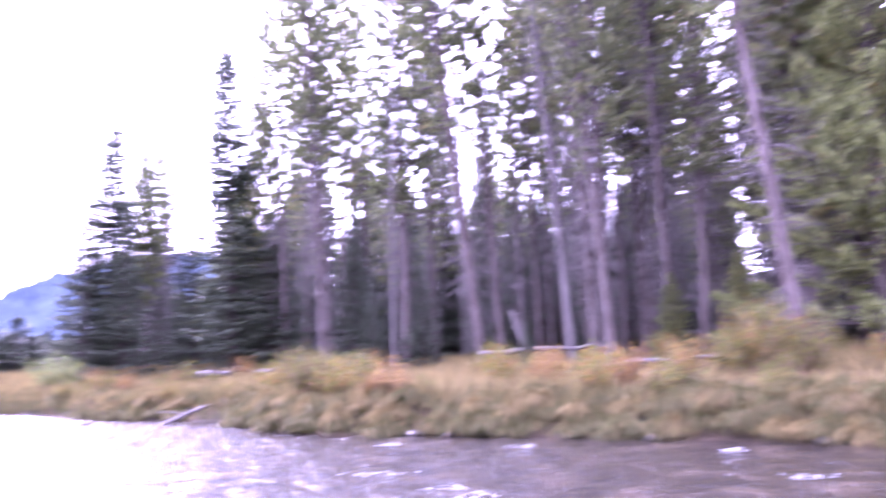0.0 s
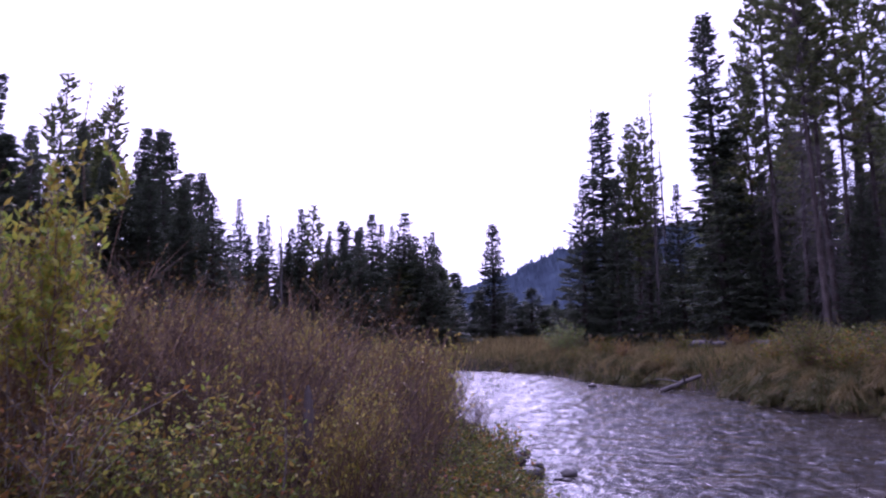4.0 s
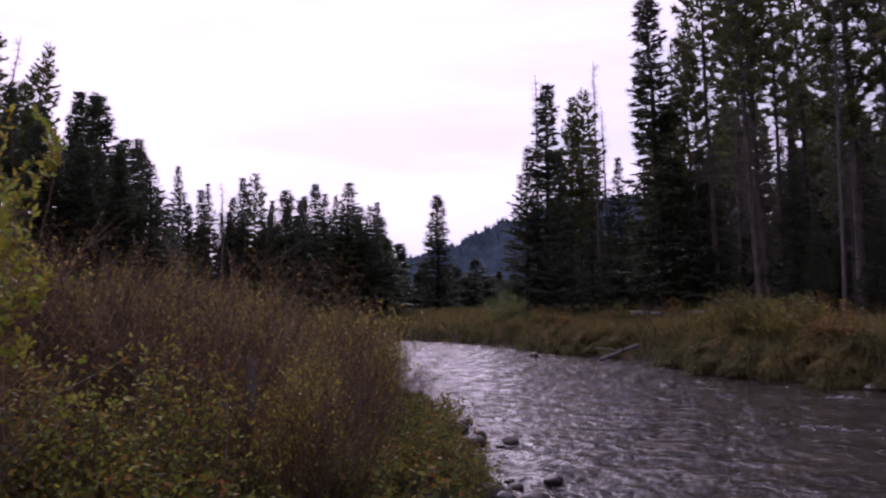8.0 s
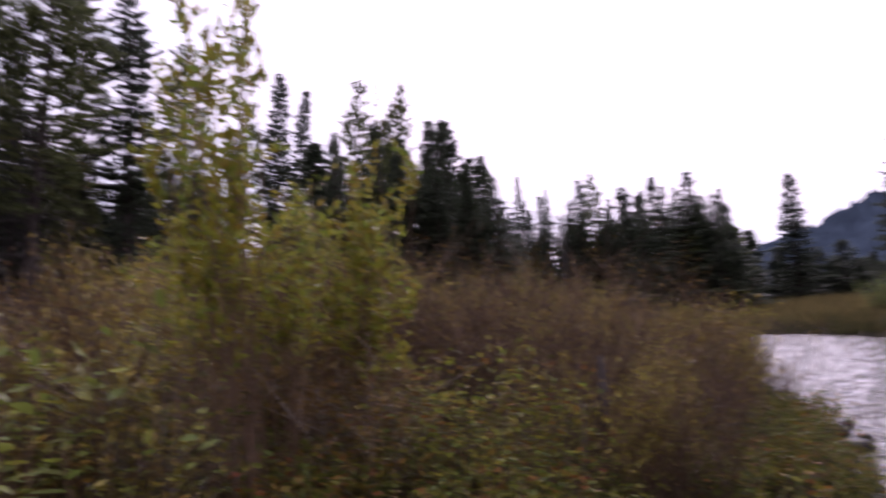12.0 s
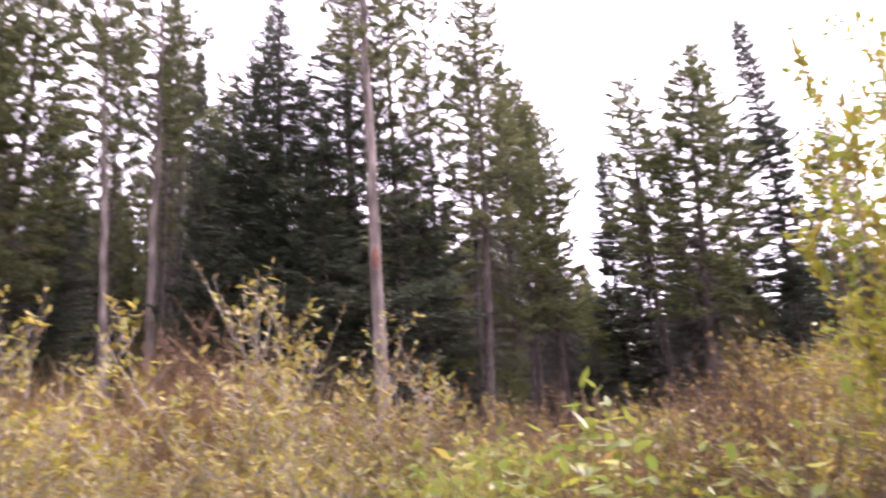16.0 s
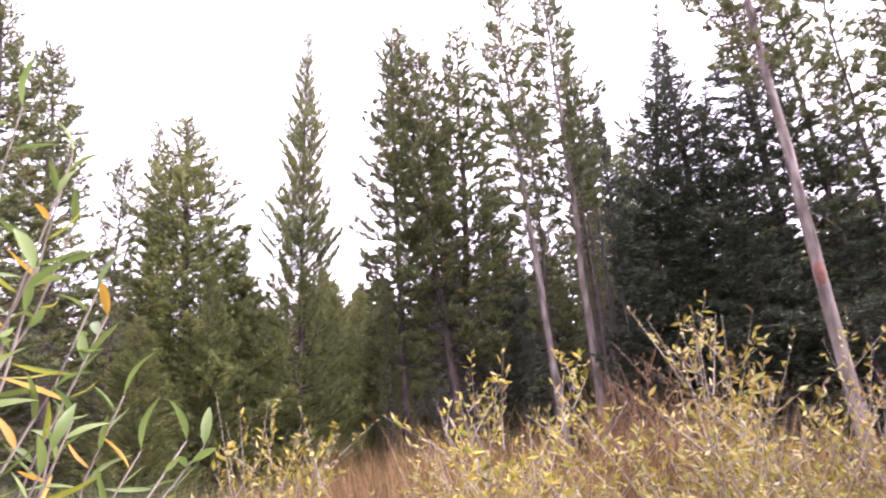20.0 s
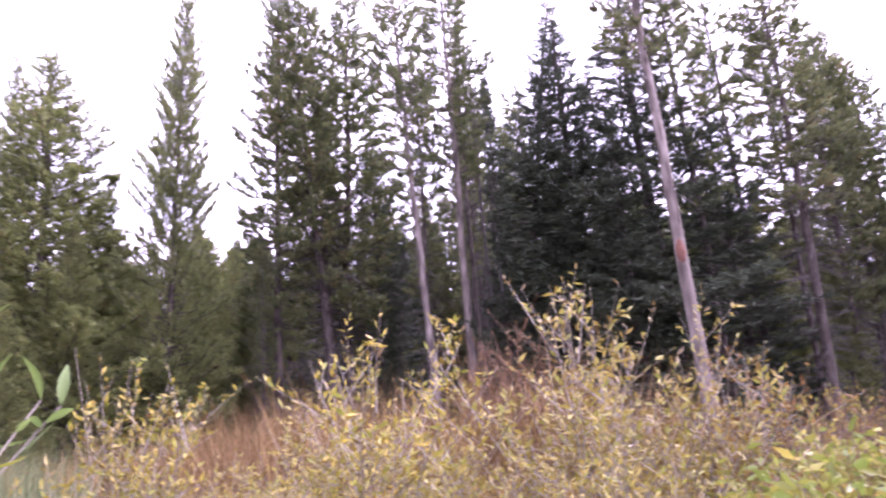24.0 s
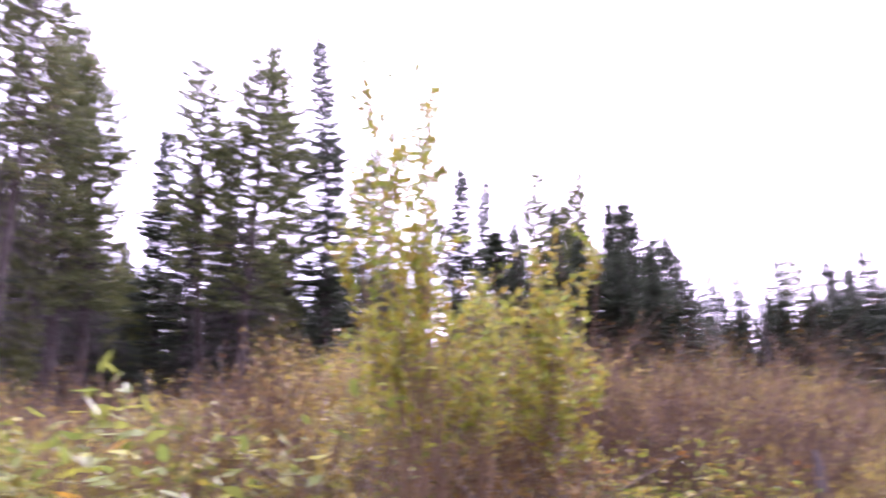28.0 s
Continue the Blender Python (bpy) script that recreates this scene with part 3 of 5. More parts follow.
# label, foot of the crown, reach of the boughs, outline, whorl spacing, boughs a whorl, trunk radius, lift of the boughs, their curl, dead twigs from, dead twigs a metre, flatness, density, bare share
KINDS = {
    "pine": ("pine_tree", PINE_LABEL, "pine", 0.3, 1.6, BARK, PINE, pine_shape, 0.29, 7.0, 0.135, lambda f: -0.22 + 0.75 * f, 0.32, 0.04, 44, 0.0, 0.86, 0.4),
    "pine_thin": ("pine_tree", "slender lodgepole pine with a long bare trunk and sparse crown", "pine", 0.42, 1.3, BARK, PINE, thin_shape, 0.32, 5.8, 0.115, lambda f: -0.18 + 0.7 * f, 0.3, 0.05, 40, 0.0, 0.8, 0.42),
    "pine_bare": ("pine_tree", "lodgepole pine with a tall clean pale trunk and high crown", "pine", 0.5, 1.35, PALE_BARK, PINE, thin_shape, 0.3, 6.2, 0.125, lambda f: -0.12 + 0.6 * f, 0.3, 0.3, 12, 0.0, 0.84, 0.4),
    "pine_wide": ("pine_tree", "full young pine branched green down to the ground", "pine", 0.05, 2.7, BARK, YOUNG_PINE, wide_shape, 0.3, 10.5, 0.14, lambda f: -0.12 + 0.75 * f, 0.3, 0.02, 6, 0.0, 0.92, 0.45),
    "spruce": ("spruce_tree", "dense dark green spruce with drooping boughs", "spruce", 0.05, 2.4, DARK_BARK, SPRUCE, cone_shape, 0.36, 9.0, 0.15, lambda f: -0.42 + 0.75 * f, 0.26, 0.02, 8, 1.0, 0.92, 0.3),
    "spruce_thin": ("spruce_tree", "narrow ragged spruce spire with short dark boughs", "spruce", 0.1, 1.15, DARK_BARK, SPRUCE, spire_shape, 0.22, 8.5, 0.115, lambda f: -0.4 + 0.6 * f, 0.22, 0.04, 10, 1.0, 0.8, 0.2),
}


def model(kind, level, seed):
    """Design trees, 15 m high, at four levels of fineness."""
    key = (kind, level, seed)
    if key not in MODELS:
        sd = seed * 17 + len(kind) * 5 + level
        if kind == "dead":
            r = snag("dead_tree", 15.0, sd)
        else:
            *first, density, bare = KINDS[kind]
            r = conifer(*first, level, sd, density, bare)
        MODELS[key] = r
        r["first"] = 1
    return MODELS[key]


tree_count = 0


def tree(kind, x, y, xt, yt, zt, w=1.0, group="riverside conifers"):
    """A tree with its foot at x, y on the ground and its top at xt, yt, zt; w widens the crown."""
    global tree_count
    tree_count += 1
    z = ground_z(x, y) - 0.05
    top = Vector((xt - x, yt - y, zt - z))
    dist = math.hypot(x, y)
    level = 0 if dist < 20.6 else 1 if dist < 30 else 2 if dist < 57 else 3
    src = model(kind, level, tree_count % (3 if level < 2 else 2))
    wide = w * (0.55 + 0.45 * top.length / 15.0)
    m = Matrix.LocRotScale((x, y, z), top.to_track_quat("Z", "Y"), (wide, wide, top.length / 15.0)) @ Matrix.Rotation(tree_count * 2.4, 4, "Z")
    if src["first"]:
        src.matrix_basis, src["first"] = m, 0
        ob = src
    else:
        ob = copy_thing(src, m)
        ob.matrix_basis = m
    return tagged(ob, group=group)


tree('pine_wide', 11.0, 17.9, 12.0, 17.2, 19.0, 1.00)
tree('pine_thin', 12.2, 20.7, 12.8, 20.3, 20.0, 1.00)
tree('pine', 13.0, 23.7, 13.7, 23.3, 20.0, 1.00)
tree('pine_thin', 13.7, 26.7, 14.2, 26.4, 20.0, 1.00)
tree('pine_thin', 7.5, 14.7, 6.1, 15.4, 18.0, 1.05)
tree('pine', 10.4, 21.6, 11.1, 21.3, 20.0, 0.90)
tree('pine_wide', 8.4, 19.3, 8.3, 19.3, 3.8, 0.50)
tree('pine', 7.7, 20.6, 8.4, 20.3, 19.0, 0.90)
tree('pine_thin', 7.6, 22.8, 7.7, 22.7, 19.0, 0.90)
tree('pine_wide', 6.9, 20.9, 7.0, 20.9, 3.5, 0.40)
tree('pine_thin', 7.6, 25.9, 7.8, 25.8, 19.0, 0.90)
tree('pine_thin', 4.9, 19.4, 4.3, 19.5, 18.0, 0.80)
tree('pine_thin', 5.2, 22.4, 4.7, 22.5, 20.0, 1.00)
tree('pine_thin', 6.7, 30.3, 5.9, 30.4, 20.0, 0.90)
tree('dead', 4.3, 21.6, 3.5, 21.7, 16.0, 1.10)
tree('dead', 4.6, 23.5, 4.1, 23.6, 17.0, 1.20)
tree('pine_thin', 5.6, 32.5, 5.6, 32.5, 20.0, 0.90)
tree('pine_thin', 4.6, 29.6, 4.6, 29.6, 20.0, 0.90)
tree('spruce', 2.9, 20.8, 2.9, 20.8, 2.5, 0.25)
tree('dead', 4.0, 29.7, 4.0, 29.7, 17.0, 0.90)
tree('pine_thin', 4.0, 30.7, 4.3, 30.7, 19.0, 0.70)
tree('pine_thin', 2.6, 24.9, 1.9, 24.9, 20.0, 0.90)
tree('dead', 2.0, 24.9, 0.4, 25.0, 17.0, 1.20)
tree('pine_thin', 1.9, 23.9, 0.2, 24.0, 20.0, 1.10)
tree('pine_thin', 0.5, 29.0, 0.7, 29.0, 20.0, 0.80)
tree('spruce', 0.0, 26.0, 0.1, 26.0, 4.6, 0.60)
tree('pine', -0.5, 27.0, -0.4, 27.0, 20.0, 1.00)
tree('spruce', -1.8, 27.9, -1.7, 27.9, 5.1, 0.40)
tree('pine_thin', -2.3, 33.9, -2.5, 33.9, 19.0, 0.90)
tree('spruce', -2.7, 29.9, -2.5, 29.9, 7.0, 0.70)
tree('pine_thin', -3.2, 31.8, -3.2, 31.8, 20.0, 0.80)
tree('pine_thin', -3.5, 29.8, -4.2, 29.7, 20.0, 0.90)
tree('pine_thin', -3.7, 28.8, -4.3, 28.7, 20.0, 0.90)
tree('pine_thin', -5.6, 31.5, -5.8, 31.5, 19.0, 0.90)
tree('pine', -6.8, 33.3, -6.9, 33.3, 14.2, 0.80)
tree('dead', -7.6, 34.2, -7.6, 34.2, 13.6, 1.00)
tree('spruce_thin', -7.8, 32.1, -8.1, 32.0, 15.2, 1.50)
tree('dead', -11.4, 36.3, -11.6, 36.2, 11.5, 1.00)
tree('dead', -12.3, 37.0, -12.2, 37.0, 14.1, 1.00)
tree('spruce_thin', -14.0, 40.7, -13.7, 40.7, 10.9, 1.30)
tree('pine_thin', -13.9, 38.6, -13.3, 38.8, 13.2, 1.04)
tree('pine', -14.3, 38.4, -14.0, 38.5, 12.8, 0.91)
tree('spruce', -13.4, 34.5, -13.3, 34.5, 9.1, 0.78)
tree('spruce_thin', -14.8, 36.1, -14.4, 36.2, 13.1, 1.56)
tree('dead', -15.5, 36.9, -15.4, 36.9, 13.9, 1.00)
tree('spruce', -15.3, 34.8, -15.1, 34.9, 9.6, 0.91)
tree('spruce_thin', -27.9, 47.4, -27.8, 47.5, 9.9, 1.75)
tree('spruce_thin', -41.2, 62.6, -41.2, 62.7, 8.1, 1.80)
tree('spruce_thin', -29.6, 42.7, -29.6, 42.8, 8.0, 1.50)
tree('spruce_thin', -33.0, 45.3, -33.0, 45.3, 6.8, 1.20)
tree('spruce', -27.8, 36.7, -27.7, 36.7, 9.3, 1.70)
tree('spruce', -34.0, 43.3, -33.9, 43.3, 9.9, 0.88)
tree('spruce_thin', -34.4, 41.6, -34.4, 41.6, 10.6, 1.35)
tree('spruce_thin', -35.6, 41.9, -35.6, 41.9, 9.9, 1.20)
tree('spruce_thin', -34.6, 38.8, -34.6, 38.8, 9.8, 1.80)
tree('spruce', -34.0, 36.6, -34.1, 36.6, 8.1, 0.76)
tree('pine_thin', -36.1, 37.4, -36.1, 37.4, 10.9, 1.01)
tree('spruce_thin', -35.3, 35.4, -35.3, 35.4, 10.3, 1.05)
tree('spruce_thin', -37.1, 36.4, -37.1, 36.4, 9.3, 1.05)
tree('dead', -35.7, 34.1, -35.8, 34.1, 9.9, 1.15)
tree('spruce', -37.1, 34.3, -37.1, 34.2, 9.9, 0.76)
tree('spruce_thin', -37.8, 34.3, -37.8, 34.2, 9.6, 1.06)
tree('spruce_thin', -39.0, 34.4, -39.0, 34.3, 8.8, 1.05)
tree('spruce', -39.8, 34.2, -39.8, 34.1, 11.3, 0.94)
tree('spruce', -40.6, 34.0, -40.7, 34.0, 8.9, 0.78)
tree('spruce', -30.3, 24.7, -30.3, 24.7, 7.7, 0.81)
tree('spruce_thin', -31.7, 25.0, -31.8, 24.9, 9.9, 1.47)
tree('spruce_thin', -32.8, 24.9, -32.8, 24.8, 10.5, 1.63)
tree('spruce', -32.2, 23.7, -32.3, 23.6, 9.4, 0.88)
tree('spruce_thin', -31.0, 22.0, -31.1, 21.9, 11.8, 1.80)
tree('spruce', -32.9, 22.7, -33.1, 22.5, 12.4, 1.01)
tree('spruce_thin', -34.8, 23.5, -34.9, 23.4, 11.0, 1.20)
tree('spruce_thin', -31.0, 20.3, -30.2, 21.3, 11.6, 1.17)
tree('spruce_thin', -32.3, 20.0, -31.5, 21.3, 11.9, 1.17)
tree('pine', -31.2, 18.0, -30.5, 19.2, 13.2, 0.91)
tree('pine_wide', -31.6, 17.2, -31.0, 18.4, 11.5, 1.04)
tree('dead', -33.6, 17.8, -32.8, 19.3, 14.2, 0.90)
tree('pine_thin', -33.0, 16.7, -32.4, 17.9, 13.7, 1.04)
tree('spruce_thin', -34.4, 16.2, -33.9, 17.2, 11.5, 1.04)
tree('spruce_thin', -36.7, 15.8, -36.3, 16.9, 14.4, 1.17)
tree('spruce_thin', -33.5, 13.2, -33.1, 14.1, 13.9, 1.30)
tree('pine_thin', -35.9, 12.6, -35.5, 13.5, 13.0, 1.04)
tree('pine_thin', -29.0, 7.7, -28.8, 8.5, 12.9, 1.17)
tree('spruce_thin', -25.5, 5.3, -25.4, 5.5, 15.8, 1.15)
tree('pine_thin', -26.7, 4.3, -26.6, 4.5, 13.4, 1.17)
tree('pine', -23.9, 2.2, -23.7, 3.6, 14.2, 1.45)
tree('spruce_thin', -28.9, 2.3, -28.9, 2.6, 12.7, 1.30)
tree('pine_thin', -25.0, 1.3, -25.0, 1.3, 14.1, 1.17)
tree('spruce_thin', -30.0, 0.8, -30.0, 1.4, 12.2, 1.30)
tree('spruce_thin', -32.0, -0.1, -32.0, 0.2, 14.3, 1.30)
tree('dead', -39.9, -2.1, -39.9, -2.1, 14.0, 0.80)
tree('pine', -24.9, -2.1, -24.9, -2.1, 13.9, 1.04)
tree('pine', -22.9, -2.6, -22.9, -2.4, 13.8, 1.04)
tree('pine', -22.8, -2.9, -22.9, -2.1, 13.8, 0.70)
tree('pine', -20.8, -3.2, -20.8, -2.5, 13.4, 0.70)
tree('pine_wide', -20.7, -3.4, -20.8, -3.1, 7.1, 0.35)
tree('pine_thin', -17.7, -3.3, -17.8, -2.6, 14.5, 1.10)
tree('pine_thin', -18.6, -3.7, -18.8, -3.1, 13.0, 0.80)
tree('pine_thin', -19.4, -4.9, -19.5, -4.4, 16.0, 0.90)
tree('spruce', -18.3, -5.0, -18.4, -4.6, 11.4, 1.00)
tree('pine_thin', -16.3, -4.9, -16.4, -4.6, 15.0, 0.90)
scarred_pine = tree('pine_bare', -13.3, -4.4, -13.4, -4.1, 17.5, 1.00)
tree('spruce', -16.0, -5.8, -16.1, -5.6, 14.0, 1.35)
tree('spruce', -14.8, -6.1, -14.9, -5.9, 9.4, 1.00)
tree('spruce', -16.3, -7.6, -16.3, -7.6, 13.9, 1.35)
tree('spruce', -16.8, -8.8, -16.8, -8.8, 9.7, 0.90)
tree('spruce', -15.7, -8.9, -16.6, -6.9, 12.1, 0.90)
tree('dead', -17.3, -10.0, -17.5, -9.6, 13.4, 0.70)
tree('dead', -16.1, -10.0, -16.1, -10.0, 10.0, 0.90)
tree('spruce', -16.1, -10.1, -17.2, -8.0, 15.7, 0.85)
tree('dead', -16.2, -10.5, -16.2, -10.4, 14.4, 0.80)
tree('dead', -15.6, -10.9, -16.0, -10.3, 8.0, 0.60)
tree('pine_bare', -14.7, -10.3, -14.9, -10.2, 17.0, 0.90)
tree('pine_bare', -13.5, -10.3, -13.3, -10.6, 16.0, 0.80)
tree('pine_thin', -14.9, -11.8, -15.1, -11.5, 14.0, 0.70)
tree('spruce', -15.8, -13.9, -16.2, -13.3, 9.0, 0.50)
tree('spruce', -17.1, -15.4, -17.3, -15.2, 14.4, 0.90)
tree('pine', -15.0, -14.8, -15.5, -14.2, 18.0, 1.10)
tree('pine', -14.2, -14.1, -13.4, -14.9, 17.5, 1.00)
tree('pine_thin', -14.5, -14.5, -14.2, -14.8, 17.0, 0.90)
tree('pine', -13.0, -15.2, -13.2, -15.0, 17.2, 0.90)
tree('pine_thin', -12.1, -14.6, -12.1, -14.7, 8.0, 0.50)
tree('pine_wide', -13.8, -17.1, -14.1, -16.9, 9.4, 0.50)
tree('pine_wide', -15.0, -20.0, -15.3, -19.8, 10.5, 0.60)
tree('pine_wide', -12.0, -17.2, -12.2, -17.1, 8.8, 0.50)
tree('pine_wide', -10.3, -16.0, -10.6, -15.8, 16.4, 0.56)
tree('pine_wide', -10.0, -18.5, -10.0, -18.5, 10.5, 0.70)
tree('pine_wide', -8.0, -16.1, -7.9, -16.2, 8.3, 0.70)
tree('pine_wide', -8.2, -18.2, -8.0, -18.3, 13.7, 1.45)
tree('pine', -8.7, -20.2, -8.1, -20.5, 14.9, 0.50)
tree('pine_wide', -6.0, -14.8, -5.8, -14.9, 6.5, 0.70)
tree('pine_thin', -6.0, -17.0, -6.0, -17.0, 11.3, 0.60)
tree('pine', -4.9, -16.3, -3.9, -16.5, 13.4, 1.00)
tree('pine', -3.2, -13.6, -2.2, -13.8, 12.3, 1.00)


def spots(count, az0, az1, d0, d1, h0, h1, seed):
    r = random.Random(seed)
    for _ in range(count):
        az, d = r.uniform(az0, az1), math.sqrt(r.uniform(d0 ** 2, d1 ** 2))
        x, y, _ = polar(az, d)
        z, s = heights([(x, y)])
        if s[0] > 2.5:
            yield r, x, y, z[0], r.uniform(h0, h1)


def forest_fill(count, az0, az1, d0, d1, h0, h1, kinds, group, seed, w=0.9):
    """Single trees scattered between two bearings and distances."""
    for r, x, y, z, h in spots(count, az0, az1, d0, d1, h0, h1, seed):
        tree(r.choice(kinds), x, y, x + r.uniform(-0.3, 0.3), y + r.uniform(-0.3, 0.3), z + h, r.uniform(0.7, 1.1) * w, group)


def mesh_arrays(me):
    v, f = np.empty(len(me.vertices) * 3), np.empty(len(me.polygons) * 3, int)
    me.vertices.foreach_get("co", v)
    me.polygons.foreach_get("vertices", f)
    return v.reshape(-1, 3), f.reshape(-1, 3)


def far_woods(name, label, level, areas):
    """Distant trees that nobody could count, joined: the same design trees, each turned and sized on its own."""
    soups = {}
    for count, az0, az1, d0, d1, h0, h1, kinds, w, seed in areas:
        for r, x, y, z, h in spots(count, az0, az1, d0, d1, h0, h1, seed):
            kind = r.choice(kinds)
            src = model(kind, level, r.randrange(2))
            wide, a = w * r.uniform(0.7, 1.1) * (0.55 + 0.45 * h / 15.0), r.uniform(0, 6.3)
            turn = np.array([[math.cos(a), -math.sin(a), 0], [math.sin(a), math.cos(a), 0], [0, 0, 1]])
            for child in src.children:
                if child.name.startswith(("crown", "trunk")):
                    v, f = mesh_arrays(child.data)
                    key = child.data.materials[0]
                    soups.setdefault(key.name, (key, Soup()))[1].add((v @ turn.T) * [wide, wide, h / 15.0] + [x, y, z - 0.05], f)
    root = tagged(new(name), label, "forest", kind="stuff")
    for key, s in soups.values():
        part("foliage" if "needles" in key.name else "trunk_wood", s, key, root, kind="stuff")


forest_fill(26, -50, -16.5, 20, 42, 13, 18, ["pine_thin", "pine", "pine"], "forest behind the far bank", 43, 0.95)
forest_fill(5, -6, 10, 30, 46, 13, 18, ["pine_thin", "pine_thin", "pine"], "forest behind the far bank", 3, 0.9)
forest_fill(16, -22, 9, 24, 36, 9, 15, ["dead", "dead", "pine_thin"], "thin trunks behind the far bank", 33, 0.7)
forest_fill(28, -20, 17, 31, 46, 4, 8, ["spruce"], "young conifers behind the far bank", 23, 0.9)
forest_fill(48, -52, 17, 33, 48, 5.5, 10, ["spruce"], "young conifers behind the far bank", 13, 0.85)
forest_fill(12, -54, -22, 17, 30, 14, 19, ["pine", "pine", "pine_thin"], "forest behind the far bank", 25, 1.0)
forest_fill(8, -40, -13, 20, 32, 15, 19, ["pine", "pine_thin", "pine_thin"], "forest behind the far bank", 15, 0.9)
forest_fill(22, 60, 108, 25, 36, 3, 6, ["pine_wide", "spruce"], "young conifers on the home bank", 16, 0.8)
forest_fill(26, 108, 136, 24, 38, 7, 11, ["pine", "spruce", "pine"], "woods on the home bank", 19, 1.1)
forest_fill(26, 108, 172, 21, 29, 3, 5.5, ["pine_wide", "pine_wide", "spruce"], "young conifers on the home bank", 18, 0.9)
forest_fill(30, 134, 172, 21, 32, 5.5, 9, ["pine_wide", "pine", "pine_wide"], "young conifers on the home bank", 20, 0.9)
forest_fill(34, 80, 110, 27, 42, 5, 9, ["pine", "spruce", "pine_wide"], "woods on the home bank", 26, 1.1)
forest_fill(26, 38, 62, 44, 56, 5, 8, ["spruce", "spruce_thin", "spruce"], "spruces upstream", 24, 1.1)
forest_fill(66, 34, 66, 38, 54, 6.6, 8.8, ["spruce", "spruce", "spruce_thin"], "spruces upstream", 34, 1.2)
forest_fill(28, 49, 64, 29, 38, 6, 8.6, ["spruce", "spruce_thin", "spruce_thin"], "spruces upstream", 38, 1.15)
forest_fill(26, 60, 84, 32, 42, 6.5, 8.5, ["spruce", "spruce", "spruce_thin"], "spruces upstream", 35, 1.2)
forest_fill(9, 116, 131, 20, 28, 10.5, 14, ["pine_thin", "pine_thin", "spruce_thin"], "woods on the home bank", 36, 0.8)
far_woods("distant_forest", "distant dark conifer forest beyond the river", 3, (
    (140, -52, 14, 44, 75, 9, 14, ["pine", "spruce", "pine"], 1.2, 14), (36, 10, 22, 48, 80, 5, 8, ["pine", "spruce"], 1.2, 15), (110, 14, 40, 66, 120, 3, 5.2, ["spruce", "spruce_thin"], 1.7, 4),
    (85, 34, 66, 44, 85, 4.5, 8, ["pine", "spruce", "spruce_thin", "spruce"], 1.2, 5)))
far_woods("hillside_forest", "green conifer forest climbing the slope behind the home bank", 3, (
    (80, 60, 108, 34, 65, 6, 9.5, ["pine", "spruce", "spruce_thin", "spruce"], 1.2, 6), (120, 104, 178, 29, 56, 6, 10, ["pine", "pine", "pine_wide", "pine_wide"], 1.15, 8)))
far_woods("forest_behind", "pine forest on the home bank downstream", 3, ((40, 178, 305, 22, 45, 11, 16, ["pine", "spruce"], 1.0, 9),))
for used in MODELS.values():
    if used["first"]:
        for child in list(used.children):
            bpy.data.objects.remove(child)
        bpy.data.objects.remove(used)


# ---------------------------------------------------------------- shrubs
def shrub(name, label, category, height, spread, stems, stem_mat, leaf_mat, leaves_per, leaf, slim, start, stem_r, twigs, seed, arch=0.35, upright=0.5, reach=1.0, least=0.55):
    """A shrub at the origin: many stems from one stool, side twigs, leaves on the upper parts."""
    global rng
    rng = np.random.default_rng(seed)
    np.random.seed(seed + 1)
    root = tagged(new(name), label, category)
    st, lf = Soup(), Soup()
    for _ in range(stems):
        a, lean = rng.uniform(0, 6.3), rng.uniform(0, 1) ** 0.7 * spread
        h = height * rng.uniform(least, 1.05) * (1 - 0.25 * (lean / max(spread, 0.01)))
        k = np.linspace(0, 1, 6)
        d = np.array([math.cos(a), math.sin(a), 0])
        b0 = d * rng.uniform(0, 0.3) * spread
        pts = b0 + d * (lean * k ** (1 + arch))[:, None] + np.c_[np.zeros(6), np.zeros(6), h * k] + rng.normal(0, 0.025 * height, (6, 3)) * [1, 1, 0.2] * k[:, None]
        pts[0, 2] = -0.1
        st.tube(pts[[0, 2, 3, 5]], (stem_r * (1 - 0.75 * k))[[0, 2, 3, 5]], 3)
        shoots = [(pts, leaves_per)]
        for _ in range(twigs):
            u = rng.uniform(start * 0.8, 0.92)
            p0 = np.array([np.interp(u, k, pts[:, c]) for c in range(3)])
            tw = unit(rng.normal(size=3) * [1, 1, 0.3] + [0, 0, 0.55 + upright]) * height * reach * rng.uniform(0.1, 0.28)
            q = p0 + tw * np.linspace(0, 1, 4)[:, None] + rng.normal(0, 0.01, (4, 3))
            st.tube(q[[0, 3]], [stem_r * 0.45, stem_r * 0.15], 3)
            shoots.append((q, max(2, leaves_per // 2)))
        for line, n in shoots:
            kk = np.linspace(0, 1, len(line))
            lo = start if line is pts else 0.15
            u = rng.uniform(lo, 1, n)
            on = np.stack([np.interp(u, kk, line[:, c]) for c in range(3)], -1)
            way = unit(rng.normal(size=(n, 3)) * [1, 1, 0.6] + [0, 0, upright])
            ln = leaf * rng.uniform(0.55, 1.25, n)
            lf.leaves(on, on + way * ln[:, None], ln * slim)
    part("stem", st, stem_mat, root, kind="stuff")
    part("foliage", lf, leaf_mat, root, kind="stuff")
    root["first"] = 1
    return root


def plant(src, x, y, scale, turn, group, sink=0.0, tall=1.0):
    m = Matrix.LocRotScale((x, y, ground_z(x, y) - sink), Euler((0, 0, turn)), (scale, scale, scale * tall))
    if src["first"]:
        src["first"] = 0
        ob = src
    else:
        ob = copy_thing(src, m)
    ob.matrix_basis = m
    return tagged(ob, group=group)


